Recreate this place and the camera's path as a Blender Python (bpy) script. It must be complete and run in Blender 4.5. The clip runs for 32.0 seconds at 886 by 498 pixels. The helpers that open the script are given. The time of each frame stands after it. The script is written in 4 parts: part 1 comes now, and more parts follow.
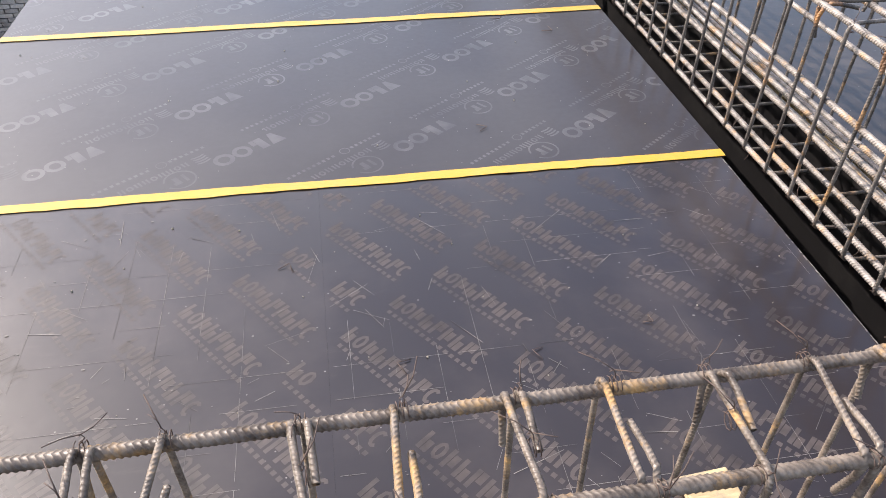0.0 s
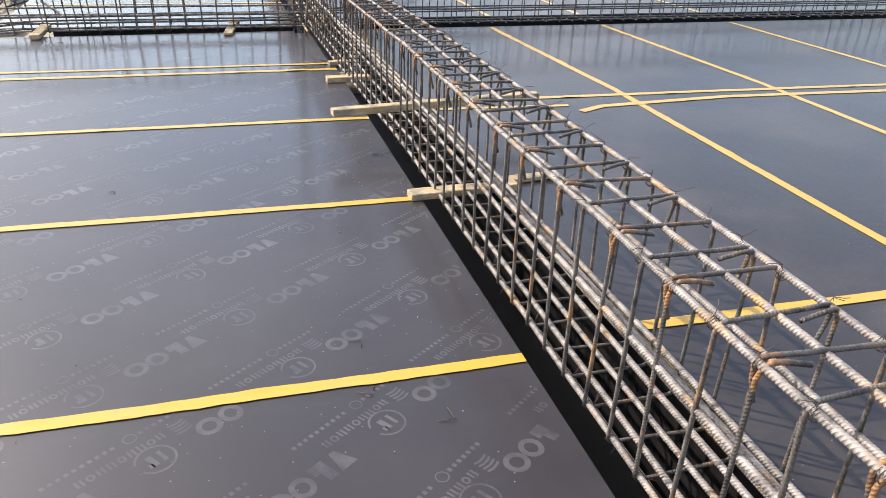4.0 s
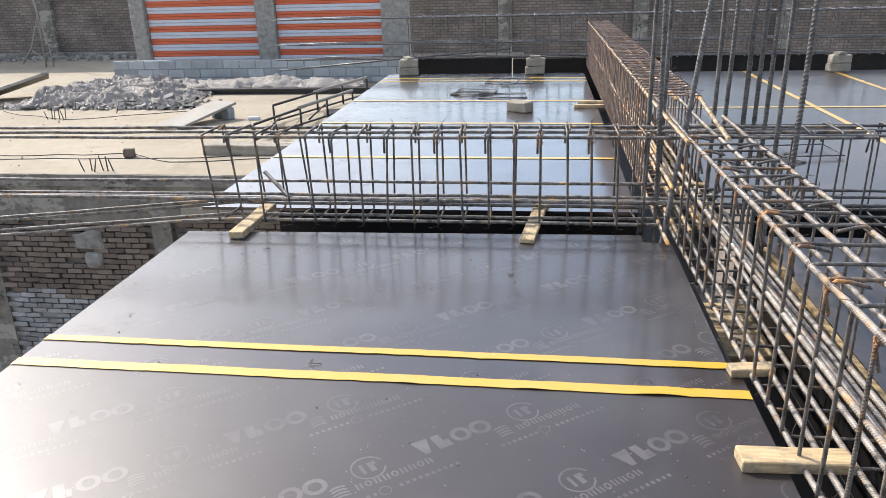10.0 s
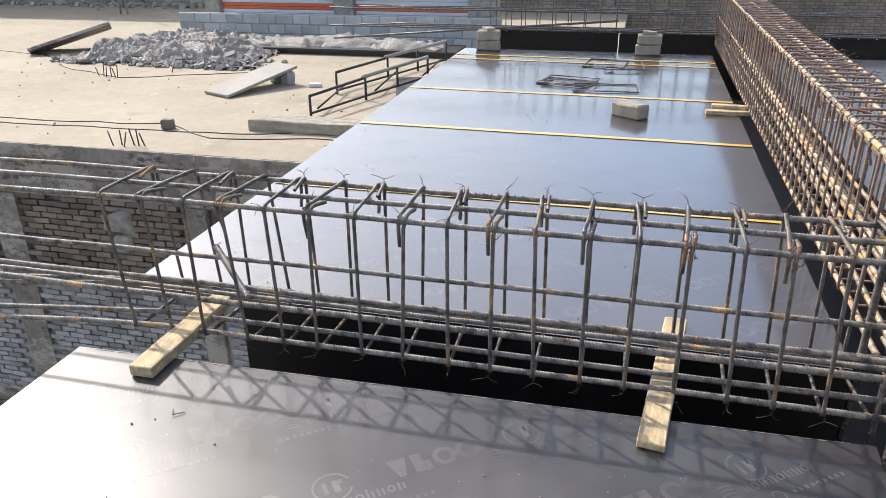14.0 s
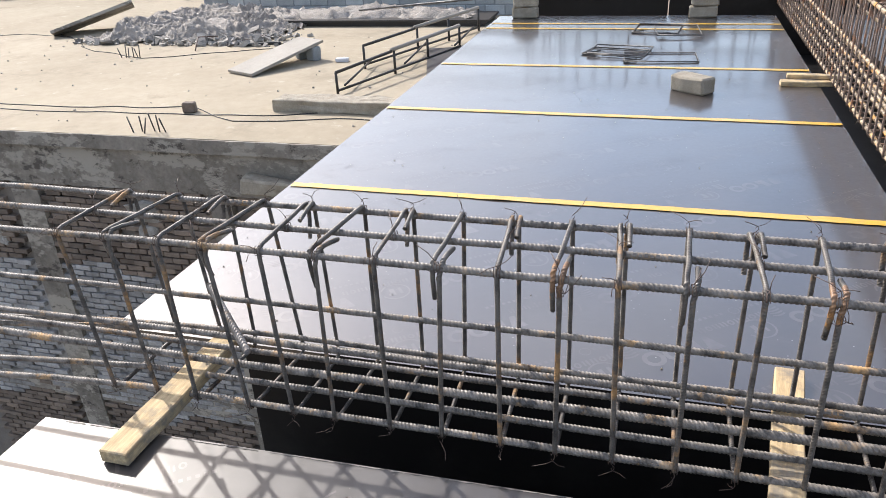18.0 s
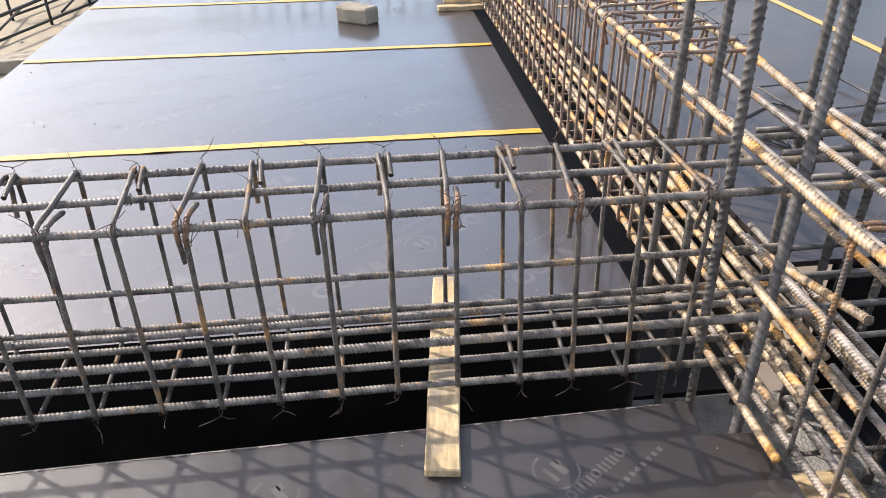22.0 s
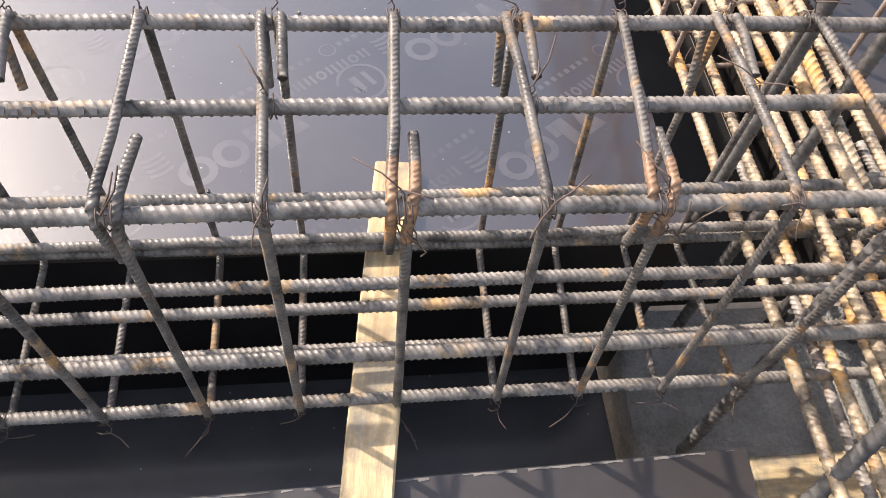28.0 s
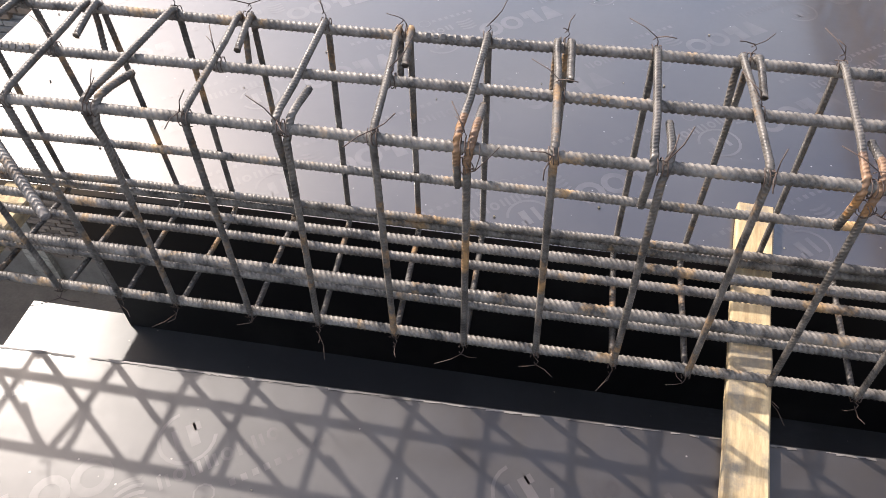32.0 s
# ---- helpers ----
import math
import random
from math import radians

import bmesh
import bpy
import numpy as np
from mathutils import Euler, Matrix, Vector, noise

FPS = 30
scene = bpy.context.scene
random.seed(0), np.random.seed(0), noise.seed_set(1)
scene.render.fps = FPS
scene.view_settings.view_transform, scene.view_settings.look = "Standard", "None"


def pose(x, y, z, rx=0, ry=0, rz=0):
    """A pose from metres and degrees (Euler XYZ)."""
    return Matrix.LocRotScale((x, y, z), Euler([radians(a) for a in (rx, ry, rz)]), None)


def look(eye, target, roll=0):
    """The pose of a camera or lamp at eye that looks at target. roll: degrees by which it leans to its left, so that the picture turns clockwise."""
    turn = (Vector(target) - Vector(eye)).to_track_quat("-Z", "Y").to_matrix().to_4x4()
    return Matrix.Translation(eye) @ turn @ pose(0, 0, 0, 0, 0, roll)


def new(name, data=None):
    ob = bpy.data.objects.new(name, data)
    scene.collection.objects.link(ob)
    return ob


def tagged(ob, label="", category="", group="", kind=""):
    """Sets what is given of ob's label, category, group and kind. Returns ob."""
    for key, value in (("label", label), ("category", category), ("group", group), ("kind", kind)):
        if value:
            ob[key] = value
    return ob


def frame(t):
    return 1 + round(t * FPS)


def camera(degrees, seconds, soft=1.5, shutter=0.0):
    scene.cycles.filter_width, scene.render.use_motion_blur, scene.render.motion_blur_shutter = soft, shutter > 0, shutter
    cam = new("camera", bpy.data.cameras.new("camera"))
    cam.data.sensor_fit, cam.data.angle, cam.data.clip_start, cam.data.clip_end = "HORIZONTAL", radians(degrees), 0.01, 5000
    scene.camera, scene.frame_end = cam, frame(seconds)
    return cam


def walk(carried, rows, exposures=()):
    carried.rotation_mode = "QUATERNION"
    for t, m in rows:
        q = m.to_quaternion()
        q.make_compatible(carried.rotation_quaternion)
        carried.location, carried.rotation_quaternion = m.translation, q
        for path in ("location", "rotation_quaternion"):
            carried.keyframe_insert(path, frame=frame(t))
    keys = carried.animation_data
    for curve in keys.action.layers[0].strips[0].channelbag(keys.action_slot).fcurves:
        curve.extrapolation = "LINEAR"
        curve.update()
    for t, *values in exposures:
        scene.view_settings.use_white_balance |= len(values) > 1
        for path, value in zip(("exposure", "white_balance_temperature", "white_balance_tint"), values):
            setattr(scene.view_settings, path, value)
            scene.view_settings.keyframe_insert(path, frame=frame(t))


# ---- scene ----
cam = camera(61.6, 32.0, 0.8)
PATH = [
    (0, (-1.206, -1.831, 1.247), (-0.949, -0.305, -0.020), 0.5),
    (0.5, (-1.170, -1.670, 1.226), (-0.695, -0.135, 0.034), 2.0),
    (1, (-1.073, -1.488, 1.232), (-0.486, 0.052, 0.092), 2.1),
    (1.5, (-0.926, -1.384, 1.281), (-0.307, 0.177, 0.166), 1.8),
    (2, (-0.899, -1.315, 1.281), (-0.252, 0.263, 0.208), 1.8),
    (2.5, (-0.902, -1.095, 1.235), (-0.210, 0.495, 0.215), 2.5),
    (4.5, (-0.694, -0.200, 1.258), (-0.320, 1.559, 0.383), 1.2),
    (5, (-0.660, 0.056, 1.239), (-0.443, 1.849, 0.380), 0.1),
    (5.5, (-0.685, 0.297, 1.255), (-0.571, 2.112, 0.420), -0.2),
    (6, (-0.578, 0.577, 1.257), (-0.550, 2.408, 0.453), -0.8),
    (6.5, (-0.525, 0.840, 1.248), (-0.566, 2.682, 0.470), -1.0),
    (7, (-0.551, 1.148, 1.242), (-0.657, 2.995, 0.484), -1.4),
    (7.5, (-0.484, 1.421, 1.242), (-0.637, 3.270, 0.494), -1.5),
    (8, (-0.436, 1.675, 1.238), (-0.625, 3.524, 0.498), -1.6),
    (8.5, (-0.507, 1.952, 1.253), (-0.727, 3.802, 0.525), -1.7),
    (9, (-0.559, 2.221, 1.245), (-0.799, 4.074, 0.531), -1.8),
    (9.5, (-0.581, 2.508, 1.268), (-0.827, 4.363, 0.562), -1.9),
    (10, (-0.665, 2.776, 1.258), (-0.917, 4.630, 0.554), -1.6),
    (10.5, (-0.720, 3.013, 1.252), (-0.978, 4.862, 0.535), -1.2),
    (11, (-0.691, 3.282, 1.247), (-0.958, 5.122, 0.510), -0.9),
    (11.5, (-0.728, 3.529, 1.237), (-1.033, 5.354, 0.479), -0.8),
    (12, (-0.790, 3.766, 1.255), (-1.154, 5.575, 0.483), -1.0),
    (12.5, (-0.745, 4.017, 1.261), (-1.158, 5.813, 0.484), -1.0),
    (13, (-0.747, 4.218, 1.251), (-1.186, 6.005, 0.468), -1.0),
    (13.5, (-0.836, 4.415, 1.258), (-1.282, 6.195, 0.463), -0.7),
    (14, (-0.842, 4.581, 1.242), (-1.300, 6.351, 0.431), -0.6),
    (14.5, (-0.817, 4.749, 1.254), (-1.299, 6.505, 0.426), -0.4),
    (15, (-0.868, 4.896, 1.242), (-1.408, 6.629, 0.401), -0.8),
    (15.5, (-0.978, 5.024, 1.253), (-1.578, 6.730, 0.397), -0.9),
    (17.5, (-1.016, 5.094, 1.203), (-1.608, 6.739, 0.339), -2.6),
    (18, (-1.002, 5.102, 1.203), (-1.530, 6.768, 0.339), -3.2),
    (18.5, (-0.995, 5.110, 1.203), (-1.435, 6.801, 0.338), -3.3),
    (19, (-0.981, 5.120, 1.200), (-1.324, 6.834, 0.335), -3.5),
    (19.5, (-0.964, 5.129, 1.198), (-1.196, 6.858, 0.328), -3.3),
    (20, (-0.913, 5.148, 1.202), (-1.069, 6.923, 0.293), -3.2),
    (20.5, (-0.886, 5.15, 1.19), (-0.956, 6.925, 0.271), -3.2),
    (21, (-0.879, 5.151, 1.187), (-0.836, 6.905, 0.227), -2.5),
    (21.5, (-0.849, 5.142, 1.168), (-0.741, 6.877, 0.177), -1.9),
    (22, (-0.809, 5.161, 1.161), (-0.643, 6.859, 0.119), -1.0),
    (22.5, (-0.707, 5.216, 1.136), (-0.498, 6.877, 0.041), 0.2),
    (23, (-0.62, 5.299, 1.13), (-0.36, 6.897, -0.044), 1.5),
    (23.5, (-0.604, 5.47, 1.094), (-0.317, 7.0, -0.162), 2.3),
    (24, (-0.601, 5.656, 1.069), (-0.299, 7.107, -0.274), 2.4),
    (24.5, (-0.558, 5.808, 1.031), (-0.229, 7.144, -0.420), 2.4),
    (26.5, (-0.629, 6.028, 0.989), (-0.132, 7.036, -0.605), 12.1),
    (27, (-0.662, 6.035, 0.995), (-0.206, 7.059, -0.601), 12.4),
    (27.5, (-0.681, 6.030, 1.004), (-0.347, 7.086, -0.601), 10.3),
    (28, (-0.707, 6.021, 1.016), (-0.483, 7.094, -0.596), 8.0),
    (28.5, (-0.737, 6.016, 1.039), (-0.63, 7.121, -0.625), 4.2),
    (29, (-0.758, 6.017, 1.059), (-0.709, 7.092, -0.627), 2.5),
    (29.5, (-0.784, 6.008, 1.082), (-0.78, 7.059, -0.59), 0.8),
    (30, (-0.827, 6.008, 1.087), (-0.86, 7.071, -0.578), -0.5),
    (30.5, (-0.861, 5.960, 1.099), (-0.903, 7.046, -0.519), -0.3),
    (31, (-0.882, 5.835, 1.114), (-0.958, 6.985, -0.459), -0.3),
    (31.5, (-0.929, 5.725, 1.137), (-1.080, 6.948, -0.375), -0.7),
    (32, (-1.063, 5.665, 1.118), (-1.318, 6.950, -0.327), -1.4),
]
walk(cam, [(t, look(eye, target, roll)) for t, eye, target, roll in PATH],
     [(0, 1.0, 6650, 14), (2, 0.9, 6800, 15), (5, 0.84, 6500, 10), (12, 0.84, 6520, 10.5), (20, 0.86, 6650, 12), (24, 1.08, 6950, 14), (28, 1.2, 6950, 14), (32, 0.98, 6900, 14)])

# ---- light ----
SUN_EL, SUN_AZ = 40.0, -55.0   # elevation; azimuth from +y, negative towards -x
world = bpy.data.worlds.new("sky")
scene.world = world
world.use_nodes = True
wn = world.node_tree
sky = wn.nodes.new("ShaderNodeTexSky")
sky.sky_type = "NISHITA"
sky.sun_disc = False
sky.sun_elevation = radians(SUN_EL)
sky.sun_rotation = radians(SUN_AZ)
sky.dust_density = 2.2
sky_at = wn.nodes.new("ShaderNodeTexCoord")
drifts = wn.nodes.new("ShaderNodeTexNoise")   # thin broken cloud over the whole sky
drifts.inputs["Scale"].default_value = 2.6
drifts.inputs["Detail"].default_value = 7.0
drifts.inputs["Roughness"].default_value = 0.6
wn.links.new(sky_at.outputs["Generated"], drifts.inputs["Vector"])
cover = wn.nodes.new("ShaderNodeMapRange")
for k, v in (("From Min", 0.44), ("From Max", 0.68), ("To Min", 0.0), ("To Max", 0.65)):
    cover.inputs[k].default_value = v
wn.links.new(drifts.outputs["Fac"], cover.inputs["Value"])
cloudy = wn.nodes.new("ShaderNodeMix")
cloudy.data_type = "RGBA"
cloudy.inputs[7].default_value = (5.6, 5.8, 6.2, 1)
wn.links.new(cover.outputs[0], cloudy.inputs[0])
wn.links.new(sky.outputs[0], cloudy.inputs[6])
wn.links.new(cloudy.outputs[2], wn.nodes["Background"].inputs[0])
wn.nodes["Background"].inputs[1].default_value = 0.165
sun = new("sun", bpy.data.lights.new("sun", "SUN"))
sun.data.energy = 3.1
sun.data.angle = radians(0.6)
sun.data.color = (1.0, 0.965, 0.91)
a_, e_ = radians(SUN_AZ), radians(SUN_EL)
SUN_DIR = Vector((math.sin(a_) * math.cos(e_), math.cos(a_) * math.cos(e_), math.sin(e_)))
sun.matrix_world = look(SUN_DIR * 40, (0, 0, 0))


# ---- materials ----
def material(name, colour, rough=0.6, metal=0.0, spec=0.5):
    m = bpy.data.materials.new(name)
    m.use_nodes = True
    b = m.node_tree.nodes["Principled BSDF"]
    b.inputs["Base Color"].default_value = (*colour, 1)
    b.inputs["Roughness"].default_value = rough
    b.inputs["Metallic"].default_value = metal
    b.inputs["Specular IOR Level"].default_value = spec
    return m


def node(m, kind, **inputs):
    n = m.node_tree.nodes.new(kind)
    for k, v in inputs.items():
        n.inputs[k.replace("_", " ")].default_value = v
    return n


def link(m, a, b):
    m.node_tree.links.new(a, b)


def coords(m, scale=(1, 1, 1), space="Object", turn=0.0):
    c = node(m, "ShaderNodeTexCoord")
    p = node(m, "ShaderNodeMapping")
    p.inputs["Scale"].default_value = scale
    p.inputs["Rotation"].default_value = (0, 0, radians(turn))
    link(m, c.outputs[space], p.inputs[0])
    return p.outputs[0]


def world_coords(m, scale=(1, 1, 1)):
    c = node(m, "ShaderNodeNewGeometry")
    p = node(m, "ShaderNodeMapping")
    p.inputs["Scale"].default_value = scale
    link(m, c.outputs["Position"], p.inputs[0])
    return p.outputs[0]


def noise_tex(m, vec, scale, detail=4.0, rough=0.6):
    n = node(m, "ShaderNodeTexNoise", Scale=scale, Detail=detail, Roughness=rough)
    link(m, vec, n.inputs["Vector"])
    return n.outputs["Fac"]


def ramp(m, fac, *stops):
    r = node(m, "ShaderNodeValToRGB")
    els = r.color_ramp.elements
    while len(els) < len(stops):
        els.new(0.5)
    for e, (p, c) in zip(els, stops):
        e.position = p
        e.color = (*c, 1) if isinstance(c, tuple) else (c, c, c, 1)
    link(m, fac, r.inputs[0])
    return r.outputs[0]


def mix(m, fac, a, b, mode="MIX"):
    n = m.node_tree.nodes.new("ShaderNodeMix")
    n.data_type, n.blend_type = "RGBA", mode
    for sock, v in ((n.inputs[0], fac), (n.inputs[6], a), (n.inputs[7], b)):
        if isinstance(v, (int, float)):
            sock.default_value = v if sock.type == "VALUE" else (v, v, v, 1)
        elif isinstance(v, tuple):
            sock.default_value = (*v, 1)
        else:
            link(m, v, sock)
    return n.outputs[2]


def to_base(m, col):
    link(m, col, m.node_tree.nodes["Principled BSDF"].inputs["Base Color"])


def to_rough(m, val):
    link(m, val, m.node_tree.nodes["Principled BSDF"].inputs["Roughness"])


def bump(m, height, strength=0.3, distance=0.01):
    b = node(m, "ShaderNodeBump", Strength=strength, Distance=distance)
    link(m, height, b.inputs["Height"])
    link(m, b.outputs[0], m.node_tree.nodes["Principled BSDF"].inputs["Normal"])


# film-faced plywood: dark brown phenol film, semi-gloss, dusty
def film(name, dark, dust, dust_from, dust_to, r0, r1, coat=0.6, spec=0.36, ior=1.40):
    m = material(name, dark, 0.3, 0.0, spec)
    m.node_tree.nodes["Principled BSDF"].inputs["Coat IOR"].default_value = ior
    m.node_tree.nodes["Principled BSDF"].inputs["Coat Weight"].default_value = coat
    m.node_tree.nodes["Principled BSDF"].inputs["Coat Roughness"].default_value = 0.14
    v = world_coords(m)
    big, fine = noise_tex(m, v, 1.4, 6, 0.62), noise_tex(m, v, 46.0, 4)
    scuff = noise_tex(m, world_coords(m, (0.9, 4.0, 1)), 3.0, 7, 0.75)
    film_col = mix(m, ramp(m, big, (dust_from, 0.0), (dust_to, 1.0)), dark, dust)
    film_col = mix(m, ramp(m, scuff, (0.60, 0.0), (0.78, 0.55)), film_col, dust)
    speck = node(m, "ShaderNodeTexVoronoi", Scale=26.0)
    link(m, v, speck.inputs["Vector"])
    film_col = mix(m, ramp(m, speck.outputs["Distance"], (0.035, 0.8), (0.06, 0.0)), film_col, (0.32, 0.29, 0.25))
    to_base(m, film_col)
    to_rough(m, ramp(m, mix(m, 0.35, big, fine), (0.3, r0), (0.7, r1)))
    bump(m, mix(m, 0.1, noise_tex(m, v, 4.0, 2), fine), 0.06, 0.02)
    return m


FILM = film("phenol_film", (0.0245, 0.0165, 0.0147), (0.052, 0.0455, 0.0425), 0.45, 0.9, 0.40, 0.52, 0.65, 0.60, 1.38)
FILM_NEW = film("clean_phenol_film", (0.024, 0.017, 0.0155), (0.055, 0.045, 0.041), 0.45, 0.9, 0.30, 0.43, 1.0, 0.5, 1.95)
FILM_OLD = film("worn_phenol_film", (0.019, 0.0120, 0.0100), (0.070, 0.053, 0.045), 0.47, 0.78, 0.26, 0.44, 1.0, 0.36, 1.52)
FILM_DUSTY = film("dusty_phenol_film", (0.034, 0.026, 0.0225), (0.095, 0.077, 0.066), 0.46, 0.80, 0.34, 0.50, 0.45)
FILM_GREY = film("cement_dusted_film", (0.032, 0.0265, 0.0245), (0.076, 0.068, 0.064), 0.42, 0.82, 0.36, 0.50, 0.8, 0.52, 1.45)
FORM = material("black_form_face", (0.013, 0.012, 0.012), 0.5, 0.0, 0.3)
v = world_coords(FORM)
to_base(FORM, mix(FORM, ramp(FORM, noise_tex(FORM, v, 3, 6, 0.7), (0.5, 0.0), (0.8, 1.0)), (0.009, 0.008, 0.008), (0.03, 0.027, 0.025)))
# besides dust, the blue-grey base colour stands in for reflected sky
FORM_FLOOR = film("dusty_sky_sheen_form_bottom", (0.040, 0.041, 0.044), (0.085, 0.086, 0.088), 0.40, 0.75, 0.30, 0.45, 0.8)
EDGE = material("plywood_edge", (0.25, 0.16, 0.09), 0.8)
v = world_coords(EDGE)
to_base(EDGE, mix(EDGE, ramp(EDGE, noise_tex(EDGE, v, 9, 6, 0.7), (0.40, 0.0), (0.62, 1.0)), (0.10, 0.068, 0.04), (0.42, 0.30, 0.135)))
bump(EDGE, noise_tex(EDGE, v, 60, 4), 0.5, 0.004)
TAPE = material("yellow_tape", (0.78, 0.50, 0.045), 0.32, 0.0, 0.7)
TAPE.node_tree.nodes["Principled BSDF"].inputs["Coat Weight"].default_value = 0.35
TAPE.node_tree.nodes["Principled BSDF"].inputs["Coat Roughness"].default_value = 0.2
v = world_coords(TAPE)
tape_dirt = mix(TAPE, ramp(TAPE, noise_tex(TAPE, v, 6, 6, 0.7), (0.48, 0.0), (0.75, 0.8)), (0.60, 0.345, 0.028), (0.54, 0.345, 0.085))
to_base(TAPE, mix(TAPE, ramp(TAPE, noise_tex(TAPE, v, 30, 4, 0.7), (0.62, 0.0), (0.75, 0.7)), tape_dirt, (0.36, 0.26, 0.12)))
bump(TAPE, noise_tex(TAPE, v, 40, 3), 0.4, 0.004)


def steel(name, dark, light, rust, rust_amount, metal=0.05):
    """Dusty ribbed bar: mill scale, pale cement dust, patches of ochre rust."""
    m = material(name, dark, 0.6, metal, 0.5)
    v = world_coords(m)
    n = noise_tex(m, v, 9, 6, 0.7)
    base = mix(m, ramp(m, noise_tex(m, v, 22, 6, 0.72), (0.36, 0.0), (0.60, 1.0)), dark, light)
    rusty = mix(m, ramp(m, noise_tex(m, v, 80, 3), (0.4, 0.0), (0.6, 1.0)), rust, tuple(c * 1.6 for c in rust))
    to_base(m, mix(m, ramp(m, n, (0.62 - rust_amount, 0.0), (0.74 - rust_amount, 0.85)), base, rusty))
    to_rough(m, ramp(m, n, (0.4, 0.36), (0.65, 0.75)))
    bump(m, noise_tex(m, v, 300, 2), 0.2, 0.001)
    return m


REBAR = steel("steel_bar", (0.045, 0.039, 0.034), (0.25, 0.22, 0.19), (0.38, 0.23, 0.10), 0.06)
REBAR_BROWN = steel("brown_steel_bar", (0.060, 0.044, 0.034), (0.23, 0.185, 0.145), (0.36, 0.21, 0.075), 0.09)
STIRRUP = steel("stirrup_bar", (0.038, 0.033, 0.030), (0.15, 0.130, 0.112), (0.27, 0.15, 0.06), 0.075)
REBAR_PALE = steel("dusty_steel_bar", (0.11, 0.093, 0.081), (0.36, 0.315, 0.275), (0.34, 0.20, 0.085), 0.08)
# dark mottling here also stands in for shadows bars cast on each other
REBAR_RUST = steel("rusty_steel_bar", (0.085, 0.064, 0.049), (0.46, 0.355, 0.235), (0.46, 0.235, 0.06), 0.10)
STIRRUP_RUST = steel("rusty_stirrup_bar", (0.14, 0.10, 0.08), (0.27, 0.20, 0.16), (0.24, 0.11, 0.055), 0.08, 0.1)
REBAR_DARK = steel("dark_steel_bar", (0.050, 0.046, 0.044), (0.14, 0.130, 0.122), (0.22, 0.12, 0.05), -0.03)
RUST_BEND = steel("rusty_stirrup_bend", (0.10, 0.055, 0.034), (0.27, 0.155, 0.085), (0.36, 0.17, 0.05), 0.10, 0.05)
WIRE = material("tie_wire", (0.085, 0.055, 0.042), 0.65)


def stony(name, a, b, scale, rough=0.9, bumps=0.4, dist=0.01, vary=0.0):
    m = material(name, a, rough)
    v = world_coords(m)
    n1, n2 = noise_tex(m, v, scale, 8, 0.68), noise_tex(m, v, scale * 14, 5, 0.65)
    col = mix(m, 0.35, mix(m, ramp(m, n1, (0.34, 0.0), (0.66, 1.0)), a, b), mix(m, ramp(m, n2, (0.34, 0.0), (0.66, 1.0)), a, b))
    if vary:
        info = node(m, "ShaderNodeObjectInfo")
        geo = node(m, "ShaderNodeNewGeometry")
        add = node(m, "ShaderNodeMath")
        link(m, info.outputs["Random"], add.inputs[0])
        link(m, geo.outputs["Random Per Island"], add.inputs[1])
        fr = node(m, "ShaderNodeMath")
        fr.operation = "FRACT"
        link(m, add.outputs[0], fr.inputs[0])
        col = mix(m, 1.0, col, ramp(m, fr.outputs[0], (0.0, 1.0 - vary), (1.0, 1.0 + vary * 0.4)), "MULTIPLY")
    to_base(m, col)
    bump(m, mix(m, 0.5, n1, n2), bumps, dist)
    return m


CONCRETE = stony("slab_concrete", (0.27, 0.222, 0.155), (0.37, 0.315, 0.23), 0.5)
v = world_coords(CONCRETE)
slab_base = CONCRETE.node_tree.nodes["Principled BSDF"].inputs["Base Color"].links[0].from_socket
slab_base = mix(CONCRETE, ramp(CONCRETE, noise_tex(CONCRETE, v, 1.3, 8, 0.72), (0.56, 0.0), (0.66, 0.5)), slab_base, (0.20, 0.165, 0.115))
slab_base = mix(CONCRETE, ramp(CONCRETE, noise_tex(CONCRETE, v, 3.1, 8, 0.7), (0.60, 0.0), (0.70, 0.55)), slab_base, (0.50, 0.45, 0.36))
to_base(CONCRETE, mix(CONCRETE, ramp(CONCRETE, noise_tex(CONCRETE, v, 22, 5, 0.75), (0.60, 0.0), (0.72, 0.6)), slab_base, (0.19, 0.155, 0.11)))
CONCRETE_OLD = stony("weathered_concrete", (0.10, 0.088, 0.072), (0.30, 0.27, 0.23), 1.1, 0.9, 0.8, 0.03)
v = world_coords(CONCRETE_OLD, (1, 1, 1.8))
old_base = CONCRETE_OLD.node_tree.nodes["Principled BSDF"].inputs["Base Color"].links[0].from_socket
old_base = mix(CONCRETE_OLD, ramp(CONCRETE_OLD, noise_tex(CONCRETE_OLD, v, 1.6, 9, 0.72), (0.50, 0.0), (0.54, 0.85)), old_base, (0.36, 0.33, 0.28))
to_base(CONCRETE_OLD, mix(CONCRETE_OLD, ramp(CONCRETE_OLD, noise_tex(CONCRETE_OLD, v, 2.7, 9, 0.75), (0.57, 0.0), (0.62, 0.85)), old_base, (0.055, 0.047, 0.04)))
CONCRETE_GREY = stony("grey_concrete", (0.17, 0.16, 0.142), (0.46, 0.435, 0.395), 9.0, 0.9, 1.0, 0.03)
BRICK = stony("brown_brick", (0.12, 0.092, 0.074), (0.26, 0.205, 0.16), 3.0, 0.9, 0.6, 0.01, 0.45)
BRICK_PALE = stony("limewashed_brick", (0.17, 0.16, 0.15), (0.46, 0.45, 0.44), 2.2, 0.9, 0.6, 0.01, 0.35)
MORTAR = stony("mortar", (0.11, 0.094, 0.08), (0.21, 0.185, 0.16), 3.0)
